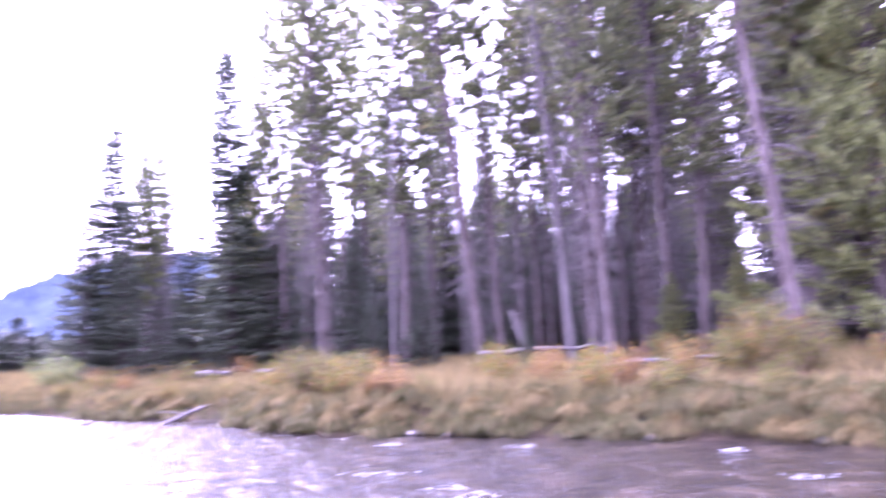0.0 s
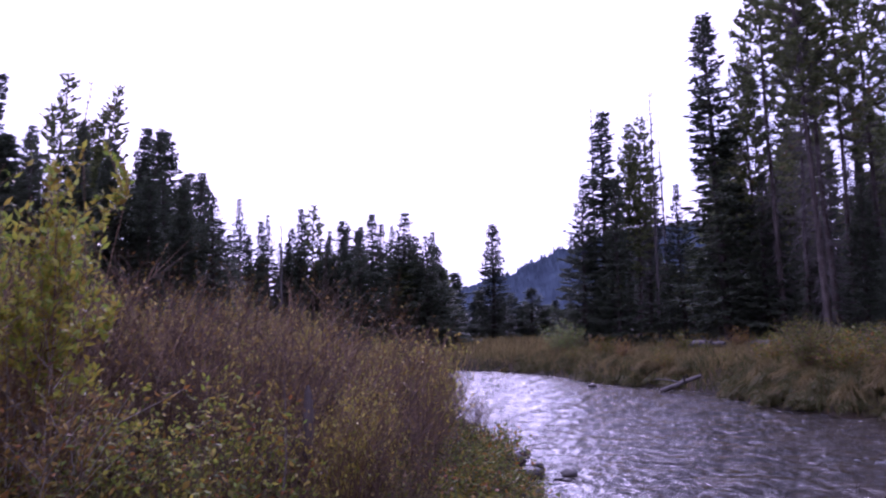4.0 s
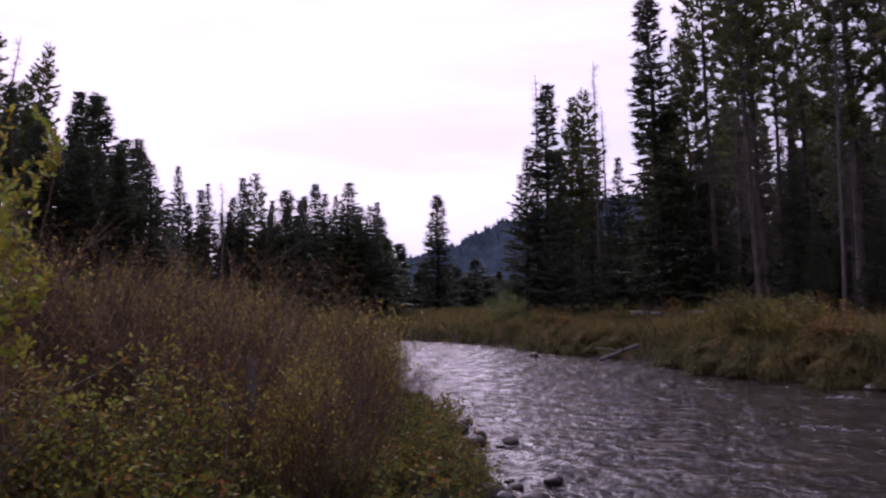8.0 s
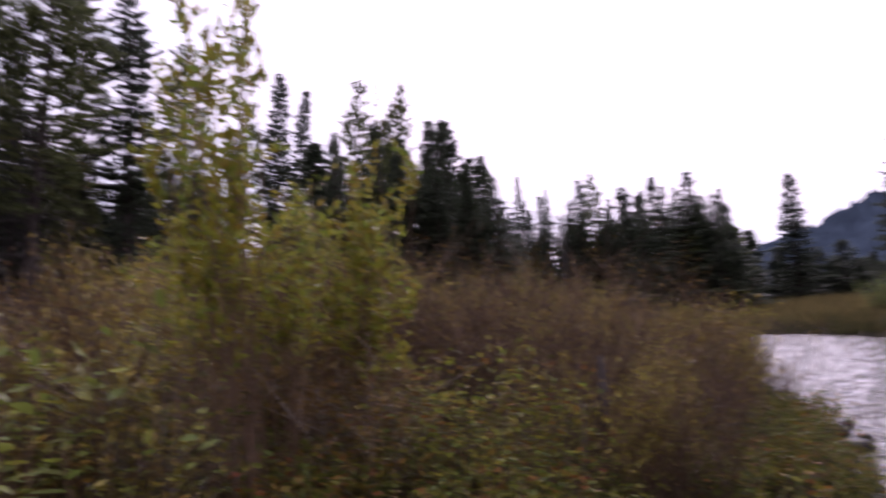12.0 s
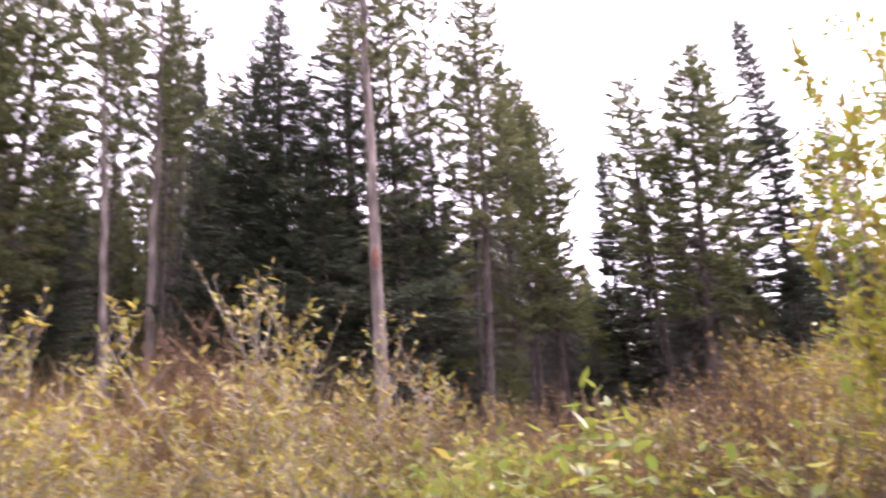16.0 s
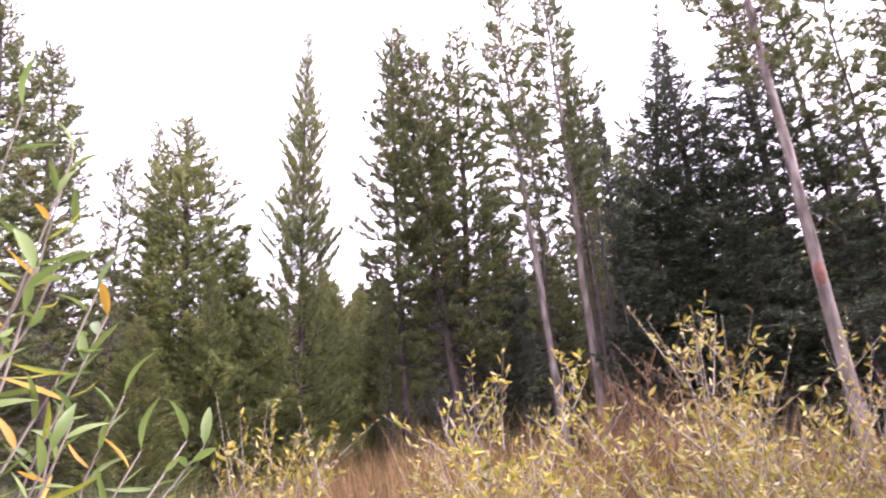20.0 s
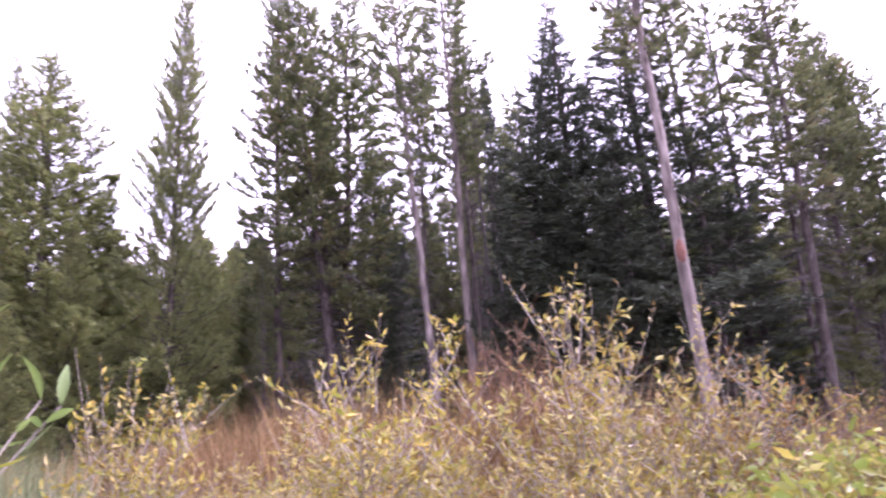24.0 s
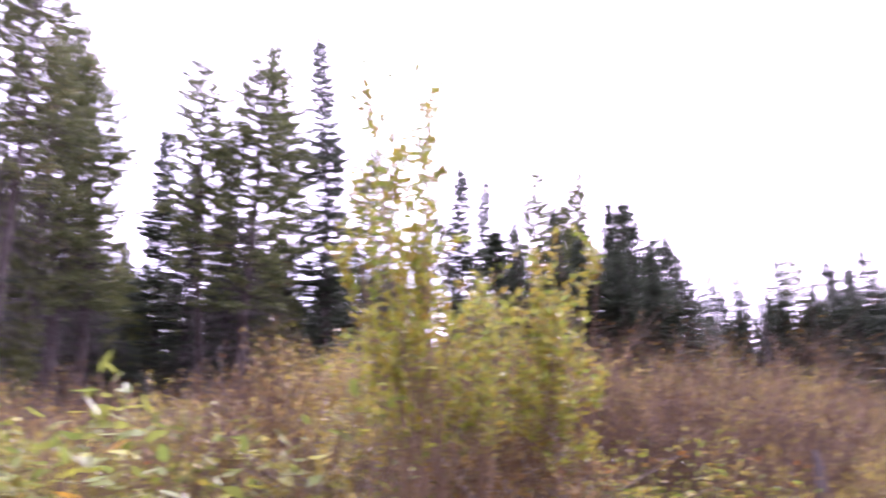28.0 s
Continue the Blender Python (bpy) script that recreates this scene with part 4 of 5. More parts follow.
def sow(models, count, az, dist, size, group, seed, shore=0.15, keep=None):
    r = random.Random(seed)
    done = tries = 0
    while done < count and tries < count * 12:
        tries += 1
        a, d = r.uniform(*az), math.sqrt(r.uniform(dist[0] ** 2, dist[1] ** 2))
        x, y, _ = polar(a, d)
        if heights([(x, y)])[1][0] < shore or (keep and not keep(x, y)):
            continue
        plant(r.choice(models), x, y, r.uniform(*size), r.uniform(0, 6.3), group)
        done += 1


brown = [shrub("thicket_shrub", "dense brown riverside shrub with small russet leaves", "shrub", (1.6, 1.45, 1.2, 1.7, 1.5)[i], (0.45, 0.5, 0.5, 0.35, 0.55)[i], (70, 60, 50, 40, 56)[i], (TWIG, DARK_TWIG, DARK_TWIG, TWIG, TWIG)[i], (GOLD_LEAF, BROWN_LEAF, LOW_LEAF, GOLD_LEAF, GOLD_LEAF)[i], (10, 8, 8, 13, 9)[i], (0.043, 0.038, 0.045, 0.043, 0.043)[i], 0.42, (0.66, 0.5, 0.35, 0.66, 0.6)[i], 0.0075, 3, 40 + i, 0.5, 1.8) for i in range(5)]
low = [shrub("low_shrub", "low leafy shrub with green, yellow and reddish leaves", "shrub", 0.6, 0.45, 34, DARK_TWIG, LOW_LEAF, 8, 0.05, 0.48, 0.35, 0.004, 3, 60 + i, 0.3, 0.3) for i in range(3)]
gold = [shrub("willow_shrub", text, "willow", 1.5, 0.6, 19, GREY_TWIG, m, 22, 0.05, 0.3, 0.25, 0.0068, 8, 80 + i, 0.6, 0.8) for i, (m, text) in enumerate((
    (GOLD_LEAF, "golden autumn willow with pale grey stems"), (GOLD_LEAF, "golden autumn willow with pale grey stems"), (PALE_LEAF, "faded tan willow shrub with pale grey stems"), (BROWN_LEAF, "russet willow shrub with pale grey stems")))]
lime = [shrub("tall_willow", "tall yellow-green willow bush with broad leaves", "willow", 2.4, 0.4, 10, TWIG, LIME_LEAF, 18, 0.068, 0.34, 0.66, 0.009, 6, 100 + i, 0.7, 1.1, 0.6, 0.8) for i in range(2)]
weed = [shrub("leafy_bush", "waist-high bush with broad yellow-green leaves", "shrub", 1.1, 0.5, 20, TWIG, WEED_LEAF, 10, 0.07, 0.4, 0.6, 0.006, 3, 120 + i, 0.4, 0.4) for i in range(3)]
green = [shrub("green_willow", "round green willow bush on the far bank", "willow", 1.6, 0.9, 50, TWIG, GREEN_LEAF, 16, 0.07, 0.35, 0.25, 0.008, 4, 140)]
bankside = [shrub("bank_shrub", "small russet and yellow shrub in the far bank grass", "shrub", 0.9, 0.5, 40, TWIG, m, 12, 0.06, 0.45, 0.2, 0.006, 3, 160 + i, 0.4, 0.5) for i, m in enumerate((LOW_LEAF, LOW_LEAF, BROWN_LEAF, LOW_LEAF))]

bare = [shrub("bare_shrub", "leafless grey-brown twigs rising out of the thicket", "shrub", 1.7, 0.5, (9, 26)[i], (TWIG, DARK_TWIG)[i], BROWN_LEAF, 1, 0.03, 0.4, 0.8, 0.006, 4, 180 + i, 0.8, 0.9) for i in range(2)]
russet = [shrub("russet_shrub", "leafless red-brown shrub of fine upright twigs", "shrub", 1.5, 0.5, 40, RED_TWIG, RED_STEM, 3, 0.035, 0.35, 0.5, 0.007, 5, 190 + i, 0.6, 1.2) for i in range(2)]

leafy_low = [shrub("leafy_bush", "knee-high bush with small yellow-green leaves", "shrub", 1.0, 0.5, 44, DARK_TWIG, (LIME_LEAF, LOW_LEAF)[i], 8, 0.039, 0.45, 0.42, 0.005, 3, 195 + i, 0.4, 0.4) for i in range(2)]
# the thicket closes off the view along the home bank, tallest inland
sow(brown, 85, (36, 80), (5.6, 13), (0.68, 1.12), "brown riverside thicket", 21, 0.9)
sow(brown, 26, (33.5, 39), (8.5, 17), (0.7, 0.92), "brown riverside thicket", 22, 0.2)
sow([brown[1], gold[3], brown[2], bare[1]], 34, (56, 86), (3.8, 7.5), (0.7, 0.95), "brown riverside thicket", 23)
sow([brown[1], brown[4], bare[1]], 20, (80, 102), (3.8, 7.0), (0.55, 0.82), "mixed shrubs behind the willows", 39)
sow(low, 46, (29, 82), (4.4, 6.4), (0.6, 1.05), "low shrubs by the shore", 24, 0.3)
spire = shrub("tall_willow", "narrow upright willow shoot dense with yellow leaves", "willow", 2.5, 0.22, 9, TWIG, LIME_LEAF, 38, 0.054, 0.4, 0.6, 0.008, 7, 105, 0.7, 0.9, 0.4, 0.8)
plant(spire, *polar(71.6, 3.6)[:2], 1.0, 0.4, "yellow-green willows", tall=1.3)
plant(spire, *polar(72.6, 3.7)[:2], 0.95, 2.1, "yellow-green willows", tall=1.06)
for az, d, s in ((60.6, 4.0, 0.9), (61.9, 4.15, 0.76)):
    plant(spire, *polar(az, d)[:2], s, az, "yellow-green willows")
for az, d, s, k in ((69.0, 3.8, 0.82, 0), (65.6, 4.0, 0.82, 1), (67.4, 4.1, 0.88, 0), (63.7, 4.1, 0.84, 1), (75.5, 4.0, 0.7, 1)):
    plant(lime[k], *polar(az, d)[:2], s, az, "yellow-green willows")
plant(gold[1], *polar(150.8, 4.6)[:2], 1.0, 1.0, "golden willows", tall=1.25)
sow(low, 26, (27.6, 34), (4.9, 9.5), (0.55, 0.9), "low shrubs by the shore", 29, 0.02)
sow(low, 14, (50, 68), (3.6, 4.8), (0.8, 1.15), "low shrubs by the shore", 33)
sow(brown, 14, (40, 68), (4.2, 5.6), (0.5, 0.72), "brown riverside thicket", 35)
sow(low, 26, (44, 72), (3.0, 4.4), (0.6, 1.0), "low shrubs by the shore", 34, 0.3)
sow(weed, 10, (88, 112), (2.7, 4.4), (0.85, 1.15), "leafy bushes", 25)
sow(brown, 34, (42, 64), (8, 17), (0.75, 1.0), "brown riverside thicket", 36, 0.6)
sow([bare[1]], 26, (36, 66), (4.2, 6.0), (0.6, 0.95), "bare shoots in the thicket", 47, 0.4)
sow(bare, 44, (37, 70), (5.0, 8.5), (0.95, 1.25), "bare shoots in the thicket", 37, 0.4)
for x, y, s in ((-5.6, 8.75, 0.55), (-5.85, 9.2, 0.6), (-5.45, 8.85, 0.45)):
    plant(bare[1], x, y, s, x * 3, "bare twigs over the water")
for az, d, s in ((121.2, 7.3, 1.5), (122.8, 7.6, 1.25), (119.6, 7.5, 1.15), (142.5, 7.6, 0.8), (145.2, 7.2, 0.75), (150, 7.4, 0.7), (138.5, 7.8, 0.75)):
    plant(russet[int(d * 10) % 2], *polar(az, d)[:2], s, az, "russet shrubs")
sow([brown[1], brown[4], brown[2], low[0], gold[3]], 46, (78, 106), (2.9, 6.4), (0.5, 0.78), "mixed shrubs behind the willows", 41)
sow([leafy_low[0], leafy_low[1], gold[1]], 16, (76, 108), (2.8, 4.6), (0.6, 0.95), "leafy bushes", 42)
sow(gold, 44, (101, 152), (3.6, 7.0), (0.45, 0.78), "golden willows", 26)
sow(gold, 22, (104, 150), (2.9, 4.0), (0.5, 0.75), "golden willows", 27)
for az, d, s in ((118, 4.2, 1.3), (114.5, 4.4, 1.2), (132, 4.4, 1.25), (134.5, 4.9, 1.05), (110.5, 4.7, 1.15), (107, 4.9, 1.05)):
    plant(gold[int(az) % 4], *polar(az, d)[:2], s, az, "golden willows")
for i, (az, d, s) in enumerate(((47.5, 4.3, 0.85), (50, 4.0, 1.0), (52.5, 4.3, 1.1), (55, 3.9, 1.0), (57.5, 4.2, 1.0), (60, 3.8, 0.9), (53.5, 3.5, 0.75), (43, 4.6, 0.6), (37, 5.2, 0.6))):
    plant(leafy_low[i % 2], *polar(az, d)[:2], s, az, "leafy bushes by the shore")
for az, d, s in ((25.6, 34.5, 1.15), (24.7, 35.2, 0.95)):
    plant(green[0], *polar(az, d)[:2], s, az, "far bank willows")
olive = shrub("bank_willow", "rounded olive-gold willow bush on the far bank", "willow", 1.5, 0.8, 70, TWIG, LOW_LEAF, 16, 0.06, 0.4, 0.2, 0.007, 4, 150, 0.4, 0.6)
for az, d, s in ((8.7, 18.3, 1.0), (7.3, 18.7, 0.8), (-24.5, 16.4, 1.15), (-26.5, 16.0, 0.95)):
    plant(olive, *polar(az, d)[:2], s, az, "far bank willows")
far_side = lambda x, y: line_distance(np.array([[x, y]]), FAR_SHORE)[0] < 9
sow(bankside, 75, (-42, 30), (12.5, 32), (0.6, 1.25), "far bank shrubs", 28, 0.7, far_side)


# leaves large enough to tell apart: a folded, slightly bent blade
LEAF_SHAPES = []
for i in range(5):
    s = Soup()
    k = np.linspace(0, 1, 7)
    half = np.sin(np.pi * k ** 0.8) * (0.085 + 0.014 * i) + 0.004
    rib = np.c_[k, np.zeros(7), 0.1 * np.sin(k * 3) * (i - 2) * 0.5]
    v = np.concatenate([rib - np.c_[np.zeros(7), half, -half * 0.35], rib, rib + np.c_[np.zeros(7), half, half * 0.35]])
    f = []
    for c in range(2):
        for q in range(6):
            p = c * 7 + q
            f += [(p, p + 1, p + 8), (p, p + 8, p + 7)]
    s.add(v, f)
    LEAF_SHAPES.append([s.mesh("leaf", m, True) for m in (GREEN_LEAF, LIME_LEAF, ORANGE_LEAF, WEED_LEAF)])


def broad_weed(height, stems, seed):
    """A leafy herb: a few upright stems, each with broad leaves set round it; every leaf is a part."""
    g = np.random.default_rng(seed)
    root = tagged(new("broadleaf_weed"), "broad-leaved herb with large yellow-green leaves", "weed")
    n = seed
    for i in range(stems):
        k = np.linspace(0, 1, 7)
        a, lean = i * 2.3 + g.uniform(0, 1), g.uniform(0.05, 0.22)
        pts = np.c_[math.cos(a) * (0.04 + lean * k ** 1.5), math.sin(a) * (0.04 + lean * k ** 1.5), height * g.uniform(0.75, 1.05) * k - 0.06] + g.normal(0, 0.008, (7, 3)) * k[:, None]
        s = Soup()
        s.tube(pts, 0.0045 * (1 - 0.6 * k) + 0.001, 6)
        stem = part("stem", s, TWIG, root, smooth=True)
        for u in np.linspace(0.5, 1.0, 11):
            p = np.array([np.interp(u, k, pts[:, c]) for c in range(3)])
            ang = n * 2.4
            way = Vector((math.cos(ang), math.sin(ang), g.uniform(-0.25, 0.55) + (0.9 if u > 0.98 else 0))).normalized()
            leaf = new("leaf", LEAF_SHAPES[n % 5][1 if n % 4 == 0 else 2 if n % 23 == 7 else 3])
            leaf.parent = stem
            size = g.uniform(0.065, 0.105) * (1.15 - 0.45 * abs(u - 0.8) / 0.3)
            leaf.matrix_basis = Matrix.LocRotScale(Vector(p), way.to_track_quat("X", "Z") @ Euler((g.uniform(-0.6, 0.6), 0, 0)).to_quaternion(), (size, size * 1.7, size))
            n += 1
    root["first"] = 1
    return root


herbs = [broad_weed(h, k, 210 + i) for i, (h, k) in enumerate(((1.0, 3), (0.85, 3), (1.1, 2)))]
for i, (az, d, s) in enumerate(((78.4, 3.1, 1.0), (80.5, 2.9, 0.9), (75.2, 3.0, 0.72), (92.3, 3.1, 1.05), (90.1, 2.8, 0.95), (94.5, 3.3, 1.0), (97.6, 2.7, 0.8), (100.2, 2.9, 0.9), (102.5, 2.6, 0.78), (98.8, 3.4, 0.85),
                                (86.5, 3.0, 0.82), (84.0, 3.4, 0.85), (105.5, 3.1, 0.75), (117.2, 3.0, 0.62), (104.0, 2.5, 0.66), (88.0, 2.5, 0.7), (111.0, 2.8, 0.6), (82.2, 3.0, 0.9), (85.2, 2.7, 0.84), (88.8, 3.2, 0.95), (91.2, 3.4, 1.0), (95.8, 2.9, 0.9), (80.0, 3.3, 0.95), (93.4, 2.7, 0.82), (99.5, 3.2, 0.9))):
    plant(herbs[i % 3], *polar(az, d)[:2], s * 1.2, az, "broad-leaved herbs")


def near_willow():
    """Green willow shoots an arm's length away: every leaf is a part of its own."""
    g = np.random.default_rng(77)
    root = tagged(new("willow_sapling"), "young green willow with long leaves, some turned orange", "willow")
    x0, y0, _ = polar(174, 1.35)
    z0 = ground_z(x0, y0)
    root.matrix_basis = Matrix.Translation((x0, y0, z0))
    n = 0
    tips = ((168.2, 30.6, 1.3), (164.4, 28.2, 1.25), (165.1, 25.1, 1.2), (163.8, 23.3, 1.35), (166.0, 20.0, 1.15), (161.8, 18.8, 1.3), (160.9, 17.3, 1.35), (162.1, 14.2, 1.25), (159.4, 11.9, 1.4),
            (155.1, 8.8, 1.55), (153.9, 8.4, 1.6), (158.0, 8.2, 1.4), (162.5, 10.4, 1.2), (163.6, 8.3, 1.15), (169, 24, 1.2), (168, 14, 1.1))
    for az, el, d in tips:
        a = np.array([x0, y0, z0 - 0.1]) + g.normal(0, 0.05, 3) * [1, 1, 0]
        b = np.array(polar(az, d, EYE + d * math.tan(radians(el))))
        k = np.linspace(0, 1, 9)
        pts = a + (b - a) * np.c_[k ** 1.6, k ** 1.6, k ** 0.75] + g.normal(0, 0.02, (9, 3)) * np.sin(k * 3.1)[:, None] - [x0, y0, z0]
        s = Soup()
        s.tube(pts, 0.003 * (1 - 0.75 * k) + 0.0008, 6)
        stem = part("shoot", s, GREY_TWIG, root, smooth=True)
        for u in np.linspace(0.5, 1.0, 20):
            p = np.array([np.interp(u, k, pts[:, c]) for c in range(3)])
            ang = n * 2.4
            way = Vector((math.cos(ang), math.sin(ang), g.uniform(-0.3, 1.1) + (1.0 if u > 0.98 else 0))).normalized()
            leaf = new("leaf", LEAF_SHAPES[n % 5][2 if n % 9 == 4 else 1 if n % 5 == 0 else 0])
            leaf.parent = stem
            size = g.uniform(0.06, 0.1)
            leaf.matrix_basis = Matrix.LocRotScale(Vector(p), way.to_track_quat("X", "Z") @ Euler((g.uniform(-0.8, 0.8), 0, 0)).to_quaternion(), (size, size * 0.75, size))
            n += 1


near_willow()


def seed_stalk():
    """A dead flower stalk: a thin stem that carries a lumpy dark seed spike."""
    x, y, _ = polar(44.8, 4.5)
    g = np.random.default_rng(91)
    root = tagged(new("dead_flower_stalk"), "dark brown dead flower stalk standing in the thicket", "flower stalk")
    root.matrix_basis = Matrix.Translation((x, y, ground_z(x, y)))
    s, k = Soup(), np.linspace(0, 1, 6)
    s.tube(np.c_[0.03 * k, 0.01 * k, 0.66 * k - 0.05], 0.008 - 0.002 * k, 6)
    part("stem", s, DARK_TWIG, root, smooth=True)
    s, k = Soup(), np.linspace(0, 1, 22)
    s.tube(np.c_[0.03 + 0.012 * np.sin(k * 3), 0.01 + 0.008 * k, 0.6 + 0.42 * k], 0.033 * np.sin(0.35 + 2.6 * k) ** 0.6 * g.uniform(0.75, 1.15, 22), 9)
    part("seed_spike", s, DARK_BARK, root, "rough dark brown seed spike")


seed_stalk()


def peeled_twig(az, d, z0, z1, seed):
    """A pale crooked twig caught among the stems."""
    g = np.random.default_rng(seed)
    k = np.linspace(0, 1, 9)
    x, y, _ = polar(az, d)
    s = Soup()
    s.tube(np.c_[x + 0.07 * np.sin(k * 2.6) + g.normal(0, 0.006, 9), y + 0.05 * k, z0 + (z1 - z0) * k], 0.007 - 0.004 * k, 6)
    tagged(new("peeled_twig", s.mesh("peeled_twig", PALE_BARK, True)), "pale crooked twig standing among the thicket stems", "twig")


peeled_twig(46.9, 4.2, ground_z(*polar(46.9, 4.2)[:2]) - 0.05, 1.3, 92)
peeled_twig(42.6, 5.0, ground_z(*polar(42.6, 5.0)[:2]) - 0.05, 1.25, 93)


# ---------------------------------------------------------------- grass and sedge
def blades(name, label, mat, count, az, dist, far, tall, width, seed, shore=(0.0, 99.0), clump=0.0):
    """A sward of single blades, standing on the ground between two bearings."""
    global rng
    rng = np.random.default_rng(seed)
    np.random.seed(seed)
    a = np.radians(rng.uniform(*az, count * 3))
    d = np.sqrt(rng.uniform(dist[0] ** 2, dist[1] ** 2, count * 3))
    p = np.stack([-d * np.sin(a), d * np.cos(a)], -1)
    side = (line_distance(p, FAR_SHORE) < line_distance(p, HOME_SHORE)) == far
    z, s = heights(p)
    ok = side & (s > shore[0]) & (s < shore[1])
    if clump:
        ok &= (wave(p[:, 0] * 2.1, p[:, 1] * 2.1) + rng.normal(0, 0.3, len(p))) > -clump
    p, z = p[ok][:count], z[ok][:count]
    n = len(p)
    h = tall * rng.uniform(0.5, 1.2, n) * (1 + 0.35 * wave(p[:, 0] * 0.8, p[:, 1] * 0.8))
    base = np.c_[p, z - 0.04]
    bend = rng.normal(0, 0.32, (n, 2)) * h[:, None]
    s2 = Soup()
    s2.leaves(base, base + np.c_[bend, h], width * rng.uniform(0.6, 1.4, n), 0.1)
    tagged(new(name, s2.mesh(name, mat)), label, "grass", kind="stuff")


blades("bank_grass", "tall straw-coloured and russet grass along the far bank", SEDGE, 95000, (-60, 45), (11, 48), True, 0.42, 0.022, 301, (0.3, 16))
blades("green_sedge", "green sedge hanging over the far waterline", GREEN_SEDGE, 70000, (-60, 40), (11, 42), True, 0.36, 0.022, 302, (0.0, 1.5), 0.5)
blades("meadow_grass", "straw-coloured meadow grass upstream", SEDGE, 26000, (14, 50), (34, 80), True, 0.6, 0.06, 303, (0.2, 40))
blades("home_grass", "brown autumn grass under the shrubs", GREEN_SEDGE, 16000, (28, 172), (2.4, 14), False, 0.4, 0.012, 304, (0.3, 30))
blades("russet_stems", "upright russet stems at the edge of the wood", RED_STEM, 14000, (112, 158), (6.5, 11), False, 1.2, 0.014, 305, (0.5, 30), 0.0)
blades("green_clump", "tuft of tall pale green grass before the young pines", PALE_GRASS, 7000, (154, 170), (5.5, 8.5), False, 1.35, 0.014, 307, (0.5, 30))
blades("wood_grass", "pale dry grass on the forest floor", SEDGE, 30000, (-50, 20), (18, 50), True, 0.35, 0.05, 306, (8, 40))


def tussock(mat, seed):
    """A mound of grass whose blades arch over and hang."""
    g = np.random.default_rng(seed)
    np.random.seed(seed)
    n, s2 = 640, Soup()
    a, lean = g.uniform(0, 6.3, n), g.uniform(0.05, 1.0, n) ** 0.8
    d = np.c_[np.cos(a), np.sin(a), np.zeros(n)]
    base = d * (0.12 * lean)[:, None]
    mid = base + d * (0.2 * lean)[:, None] + np.c_[np.zeros((n, 2)), 0.34 * (1.1 - 0.5 * lean) * g.uniform(0.7, 1.2, n)]
    tip = mid + d * (0.22 * lean)[:, None] + np.c_[np.zeros((n, 2)), (0.2 - 0.45 * lean) * g.uniform(0.6, 1.2, n)]
    w = np.full(n, 0.0075)
    s2.spikes(mid, base, w * 1.3)
    s2.leaves(mid - (tip - mid) * 0.25, tip, w * 1.2, 0.1)
    return s2.mesh("grass_tussock", mat)


tussocks = [tussock(m, 500 + i) for i, m in enumerate((SEDGE, GREEN_SEDGE, GREEN_SEDGE, SEDGE, SEDGE))]
r = random.Random(31)
placed = 0
while placed < 320:
    x, y, _ = polar(r.uniform(-45, 36), r.uniform(12, 36))
    zz, ss = heights([(x, y)])
    if not 0.02 < ss[0] < (0.8 if r.random() < 0.6 else 1.6) or line_distance(np.array([[x, y]]), FAR_SHORE)[0] > 1.6 or r.random() > (16 / math.hypot(x, y)) ** 1.0:
        continue
    if math.hypot(x + 6.4, y - 20.8) < 1.0:
        continue
    k = 2 if ss[0] < 0.35 and r.random() < 0.6 else r.choice([0, 1, 2, 3, 4]) if math.sin(x * 0.9 + y) > 0.3 else r.choice([0, 1, 2, 1])
    ob = new("grass_tussock", tussocks[k])
    sc = r.uniform(0.6, 1.15)
    ob.matrix_basis = Matrix.LocRotScale((x, y, zz[0] - 0.03), Euler((r.uniform(-0.2, 0.2), r.uniform(-0.2, 0.2), r.uniform(0, 6.3))), (sc, sc, sc * r.uniform(0.7, 1.0)))
    tagged(ob, "arching autumn grass tussock on the far river bank", "grass tussock", "bank tussocks")
    placed += 1


# ---------------------------------------------------------------- stones and logs
def stone(x, y, z, size, flat, seed):
    bm = bmesh.new()
    bmesh.ops.create_icosphere(bm, subdivisions=3, radius=1.0)
    off = Vector((seed * 3.7, seed * 1.3, seed * 0.7))
    for v in bm.verts:
        n = noise.noise(v.co * 0.9 + off) * 0.35 + noise.noise(v.co * 2.3 + off) * 0.1
        v.co = v.co * (1 + n)
        v.co.z *= flat
        v.co *= size
    me = bpy.data.meshes.new("rock")
    bm.to_mesh(me)
    bm.free()
    me.polygons.foreach_set("use_smooth", [True] * len(me.polygons))
    me.materials.append(ROCK)
    ob = new("rock", me)
    ob.matrix_basis = Matrix.LocRotScale((x, y, z), Euler((0, 0, seed)), None)
    tagged(ob, "wet grey-brown river stone at the water's edge", "rock", "shore stones")


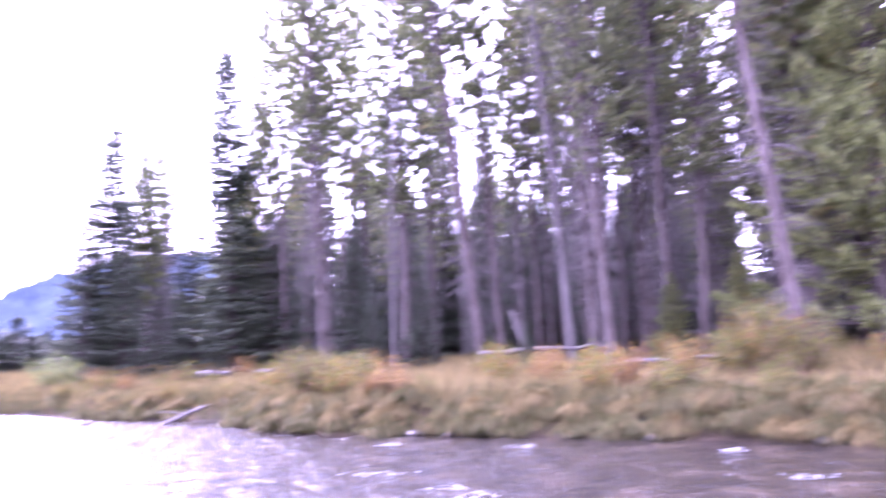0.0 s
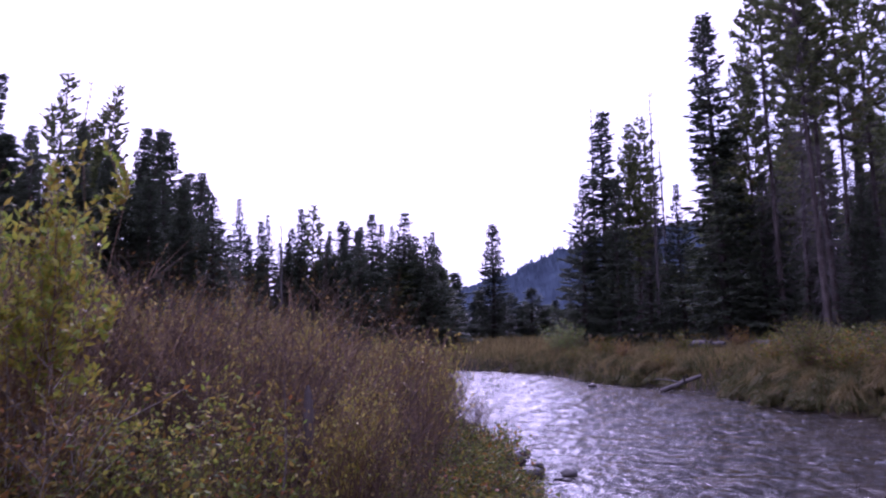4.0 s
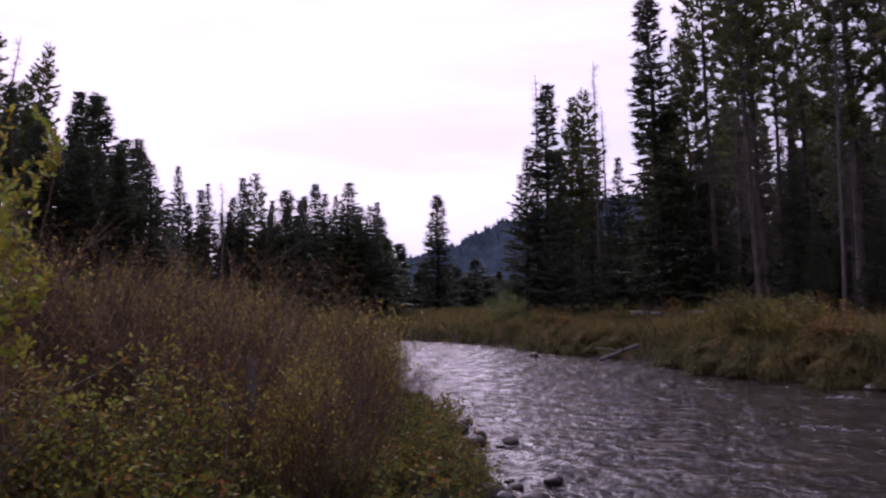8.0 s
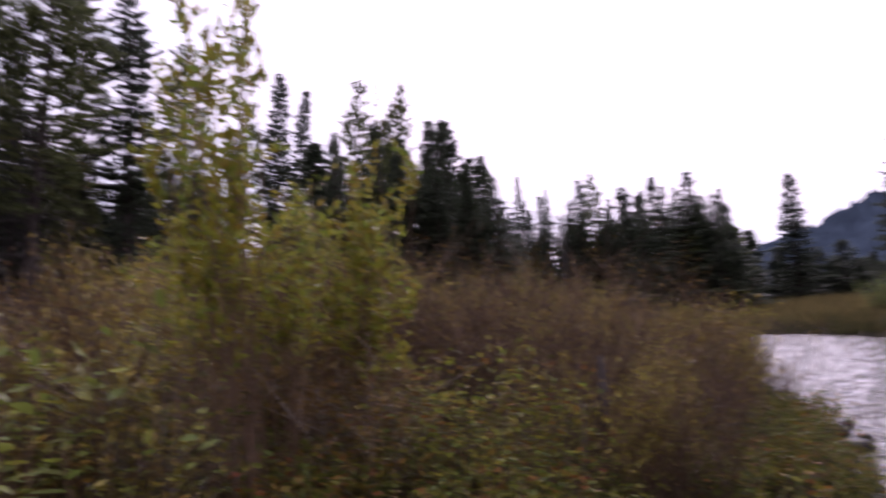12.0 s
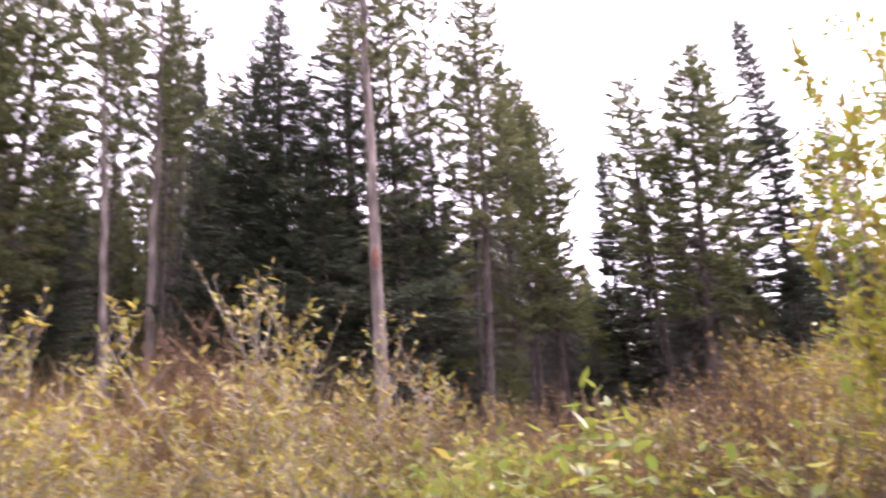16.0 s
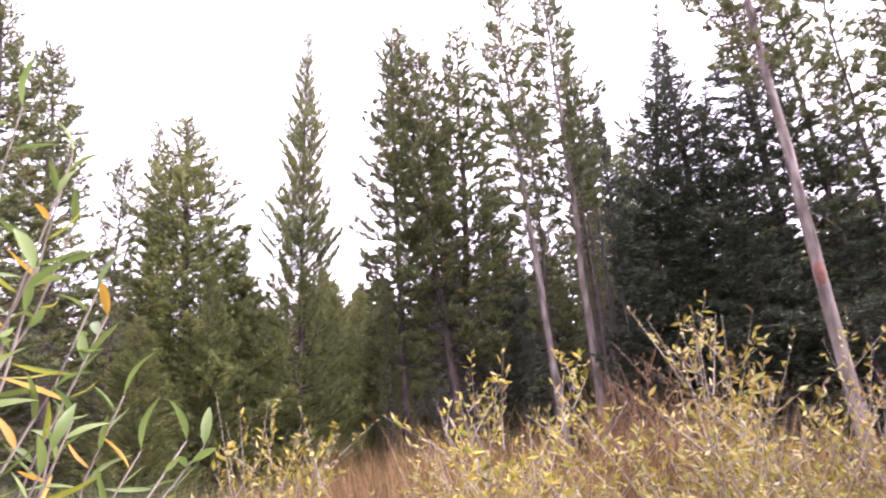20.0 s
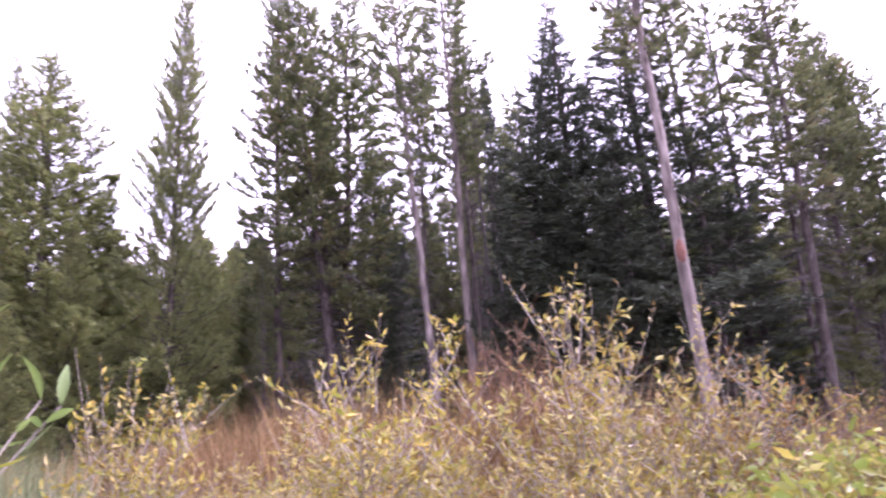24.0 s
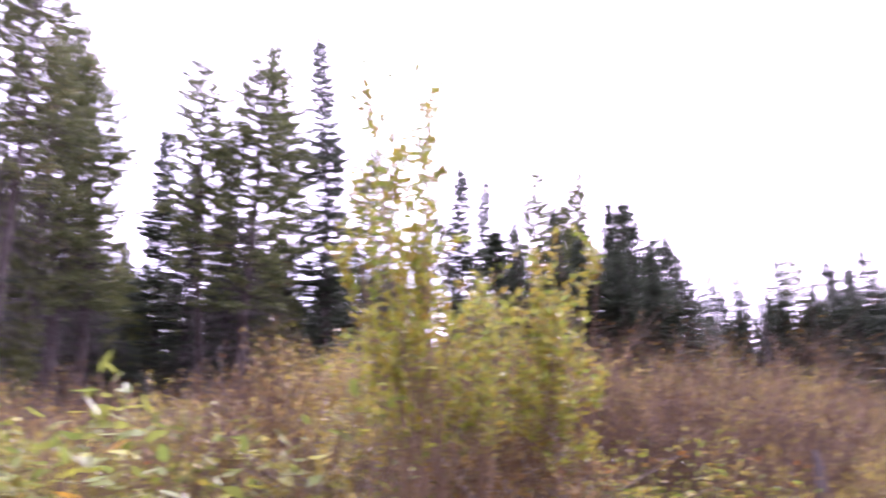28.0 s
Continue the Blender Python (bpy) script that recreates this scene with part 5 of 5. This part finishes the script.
r = random.Random(11)
for i in range(24):
    k = r.uniform(6.0, 10.4)
    x0 = np.interp(k, [5, 6, 7, 8, 9, 10], [-0.9, -2.6, -3.4, -4.1, -5.3, -6.6])
    y0 = np.interp(k, [5, 6, 7, 8, 9, 10], [2.8, 5.0, 6.4, 7.6, 8.9, 10.6])
    o = abs(r.gauss(0, 0.22))
    size = r.choice([0.05, 0.06, 0.08, 0.1])
    stone(x0 + o * 0.85, y0 + o * 0.5, 0.01 + size * 0.1, size, r.uniform(0.4, 0.6), i)
for i, (x, y, size) in enumerate(((-4.0, 7.5, 0.14), (-4.6, 8.2, 0.16), (-4.2, 8.05, 0.08), (-3.1, 5.9, 0.12), (-2.8, 5.55, 0.13), (-2.6, 5.4, 0.1), (-2.35, 5.4, 0.13), (-2.7, 5.8, 0.07), (-7.1, 11.2, 0.15),
                                 (-9.4, 21.8, 0.14), (-0.2, 14.7, 0.16), (-0.9, 15.3, 0.17), (1.5, 13.9, 0.14), (5.7, 10.9, 0.16), (0.4, 14.3, 0.1), (3.6, 12.3, 0.12))):
    stone(x, y, 0.02 + size * 0.1, size, 0.55, 60 + i)


def riffle(x, y, length, seed):
    """White water breaking over a shallow stone: ragged low crests."""
    g = np.random.default_rng(seed)
    np.random.seed(seed)
    s2 = Soup()
    for _ in range(22):
        u, w = g.normal(0, length * 0.5), g.normal(0, 0.1)
        c = np.array([x + u * 0.95 + w * 0.3, y - u * 0.2 + w, 0.02])
        k = np.linspace(0, 1, 5)
        ln = g.uniform(0.03, 0.12)
        pts = c + np.c_[(k - 0.5) * ln, 0.12 * (k - 0.5) * ln * g.normal(), 0.02 * np.sin(k * 3.1)] + g.normal(0, 0.006, (5, 3))
        s2.tube(pts, g.uniform(0.003, 0.008) * np.sin(0.2 + k * 2.8), 5)
    tagged(new("white_water", s2.mesh("white_water", FOAM, True)), "small crest of white water over a shallow stone", "white water", "river riffles")


for i, (x, y, ln) in enumerate(((-0.65, 10.0, 0.45), (0.15, 8.7, 0.35), (0.45, 8.1, 0.35), (-0.6, 13.2, 0.25), (1.5, 12.1, 0.25), (4.1, 8.3, 0.3), (4.2, 10.6, 0.22))):
    riffle(x, y, ln, 800 + i)


def log(name, label, a, b, r0, r1, seed, twigs=4):
    g = np.random.default_rng(seed)
    root = tagged(new(name), label, "log")
    k = np.linspace(0, 1, 9)
    a, b = np.array(a, float), np.array(b, float)
    pts = a + (b - a) * k[:, None] + g.normal(0, 0.025, (9, 3)) * np.linalg.norm(b - a) * 0.4
    s = Soup()
    s.tube(pts, r0 + (r1 - r0) * k, 8)
    part("stem", s, GREY_WOOD, root, smooth=True)
    s = Soup()
    for _ in range(twigs):
        p = pts[g.integers(2, 8)]
        q = p + g.normal(0, 0.35, 3) * [1, 1, 0.5] + [0, 0, 0.15]
        s.tube([p, (p + q) / 2 + g.normal(0, 0.05, 3), q], [r1 * 0.6, r1 * 0.4, 0.004], 4)
    part("branch_stub", s, GREY_WOOD, root, kind="stuff")


log("driftwood_log", "bleached driftwood log sliding off the bank into the river", (-6.85, 20.5, 0.02), (-5.9, 20.9, 0.43), 0.065, 0.05, 5)
log("fallen_log", "grey fallen trunk lying in the grass of the far bank", (-6.9, 29.2, 1.15), (-5.2, 27.2, 1.2), 0.12, 0.09, 6)
log("fallen_log", "grey fallen trunk lying in the grass of the far bank", (-8.3, 28.2, 1.2), (-6.9, 27.6, 1.15), 0.14, 0.09, 9, 7)
log("fallen_log", "pale fallen trunk lying under the pines", (1.6, 21.5, 1.5), (5.2, 21.0, 1.6), 0.08, 0.05, 7)
log("fallen_log", "pale fallen trunk lying under the pines", (4.6, 19.0, 1.1), (8.0, 18.2, 1.15), 0.07, 0.05, 8)
log("leaning_log", "bleached broken trunk leaning in the pines", (3.1, 21.8, 1.2), (2.6, 21.9, 2.7), 0.09, 0.06, 10, 2)


def bark_scar():
    """A rust-red resin scar on the leaning pine."""
    s = Soup()
    trunk = next(c for c in scarred_pine.children if c.name.startswith("trunk"))
    rings = np.array([scarred_pine.matrix_basis @ v.co for v in trunk.data.vertices]).reshape(18, 10, 3)
    mid = rings.mean(1)
    wide = np.linalg.norm(rings - mid[:, None], axis=2).mean(1)
    k = np.linspace(0, 1, 7)
    z = 5.5 + (k - 0.5) * 0.6
    line = np.stack([np.interp(z, mid[:, 2], mid[:, c]) for c in range(3)], -1)
    r = np.interp(z, mid[:, 2], wide)
    # the scar swells out of the side that faces the river
    s.tube(line + np.array([0.95, 0.31, 0]) * (r * 0.5)[:, None], r * 0.82 * np.sin(0.35 + k * 2.45), 10)
    tagged(new("bark_scar", s.mesh("bark_scar", SCAR, True)), "rust-red resin scar on a leaning pine trunk", "bark scar")


bark_scar()
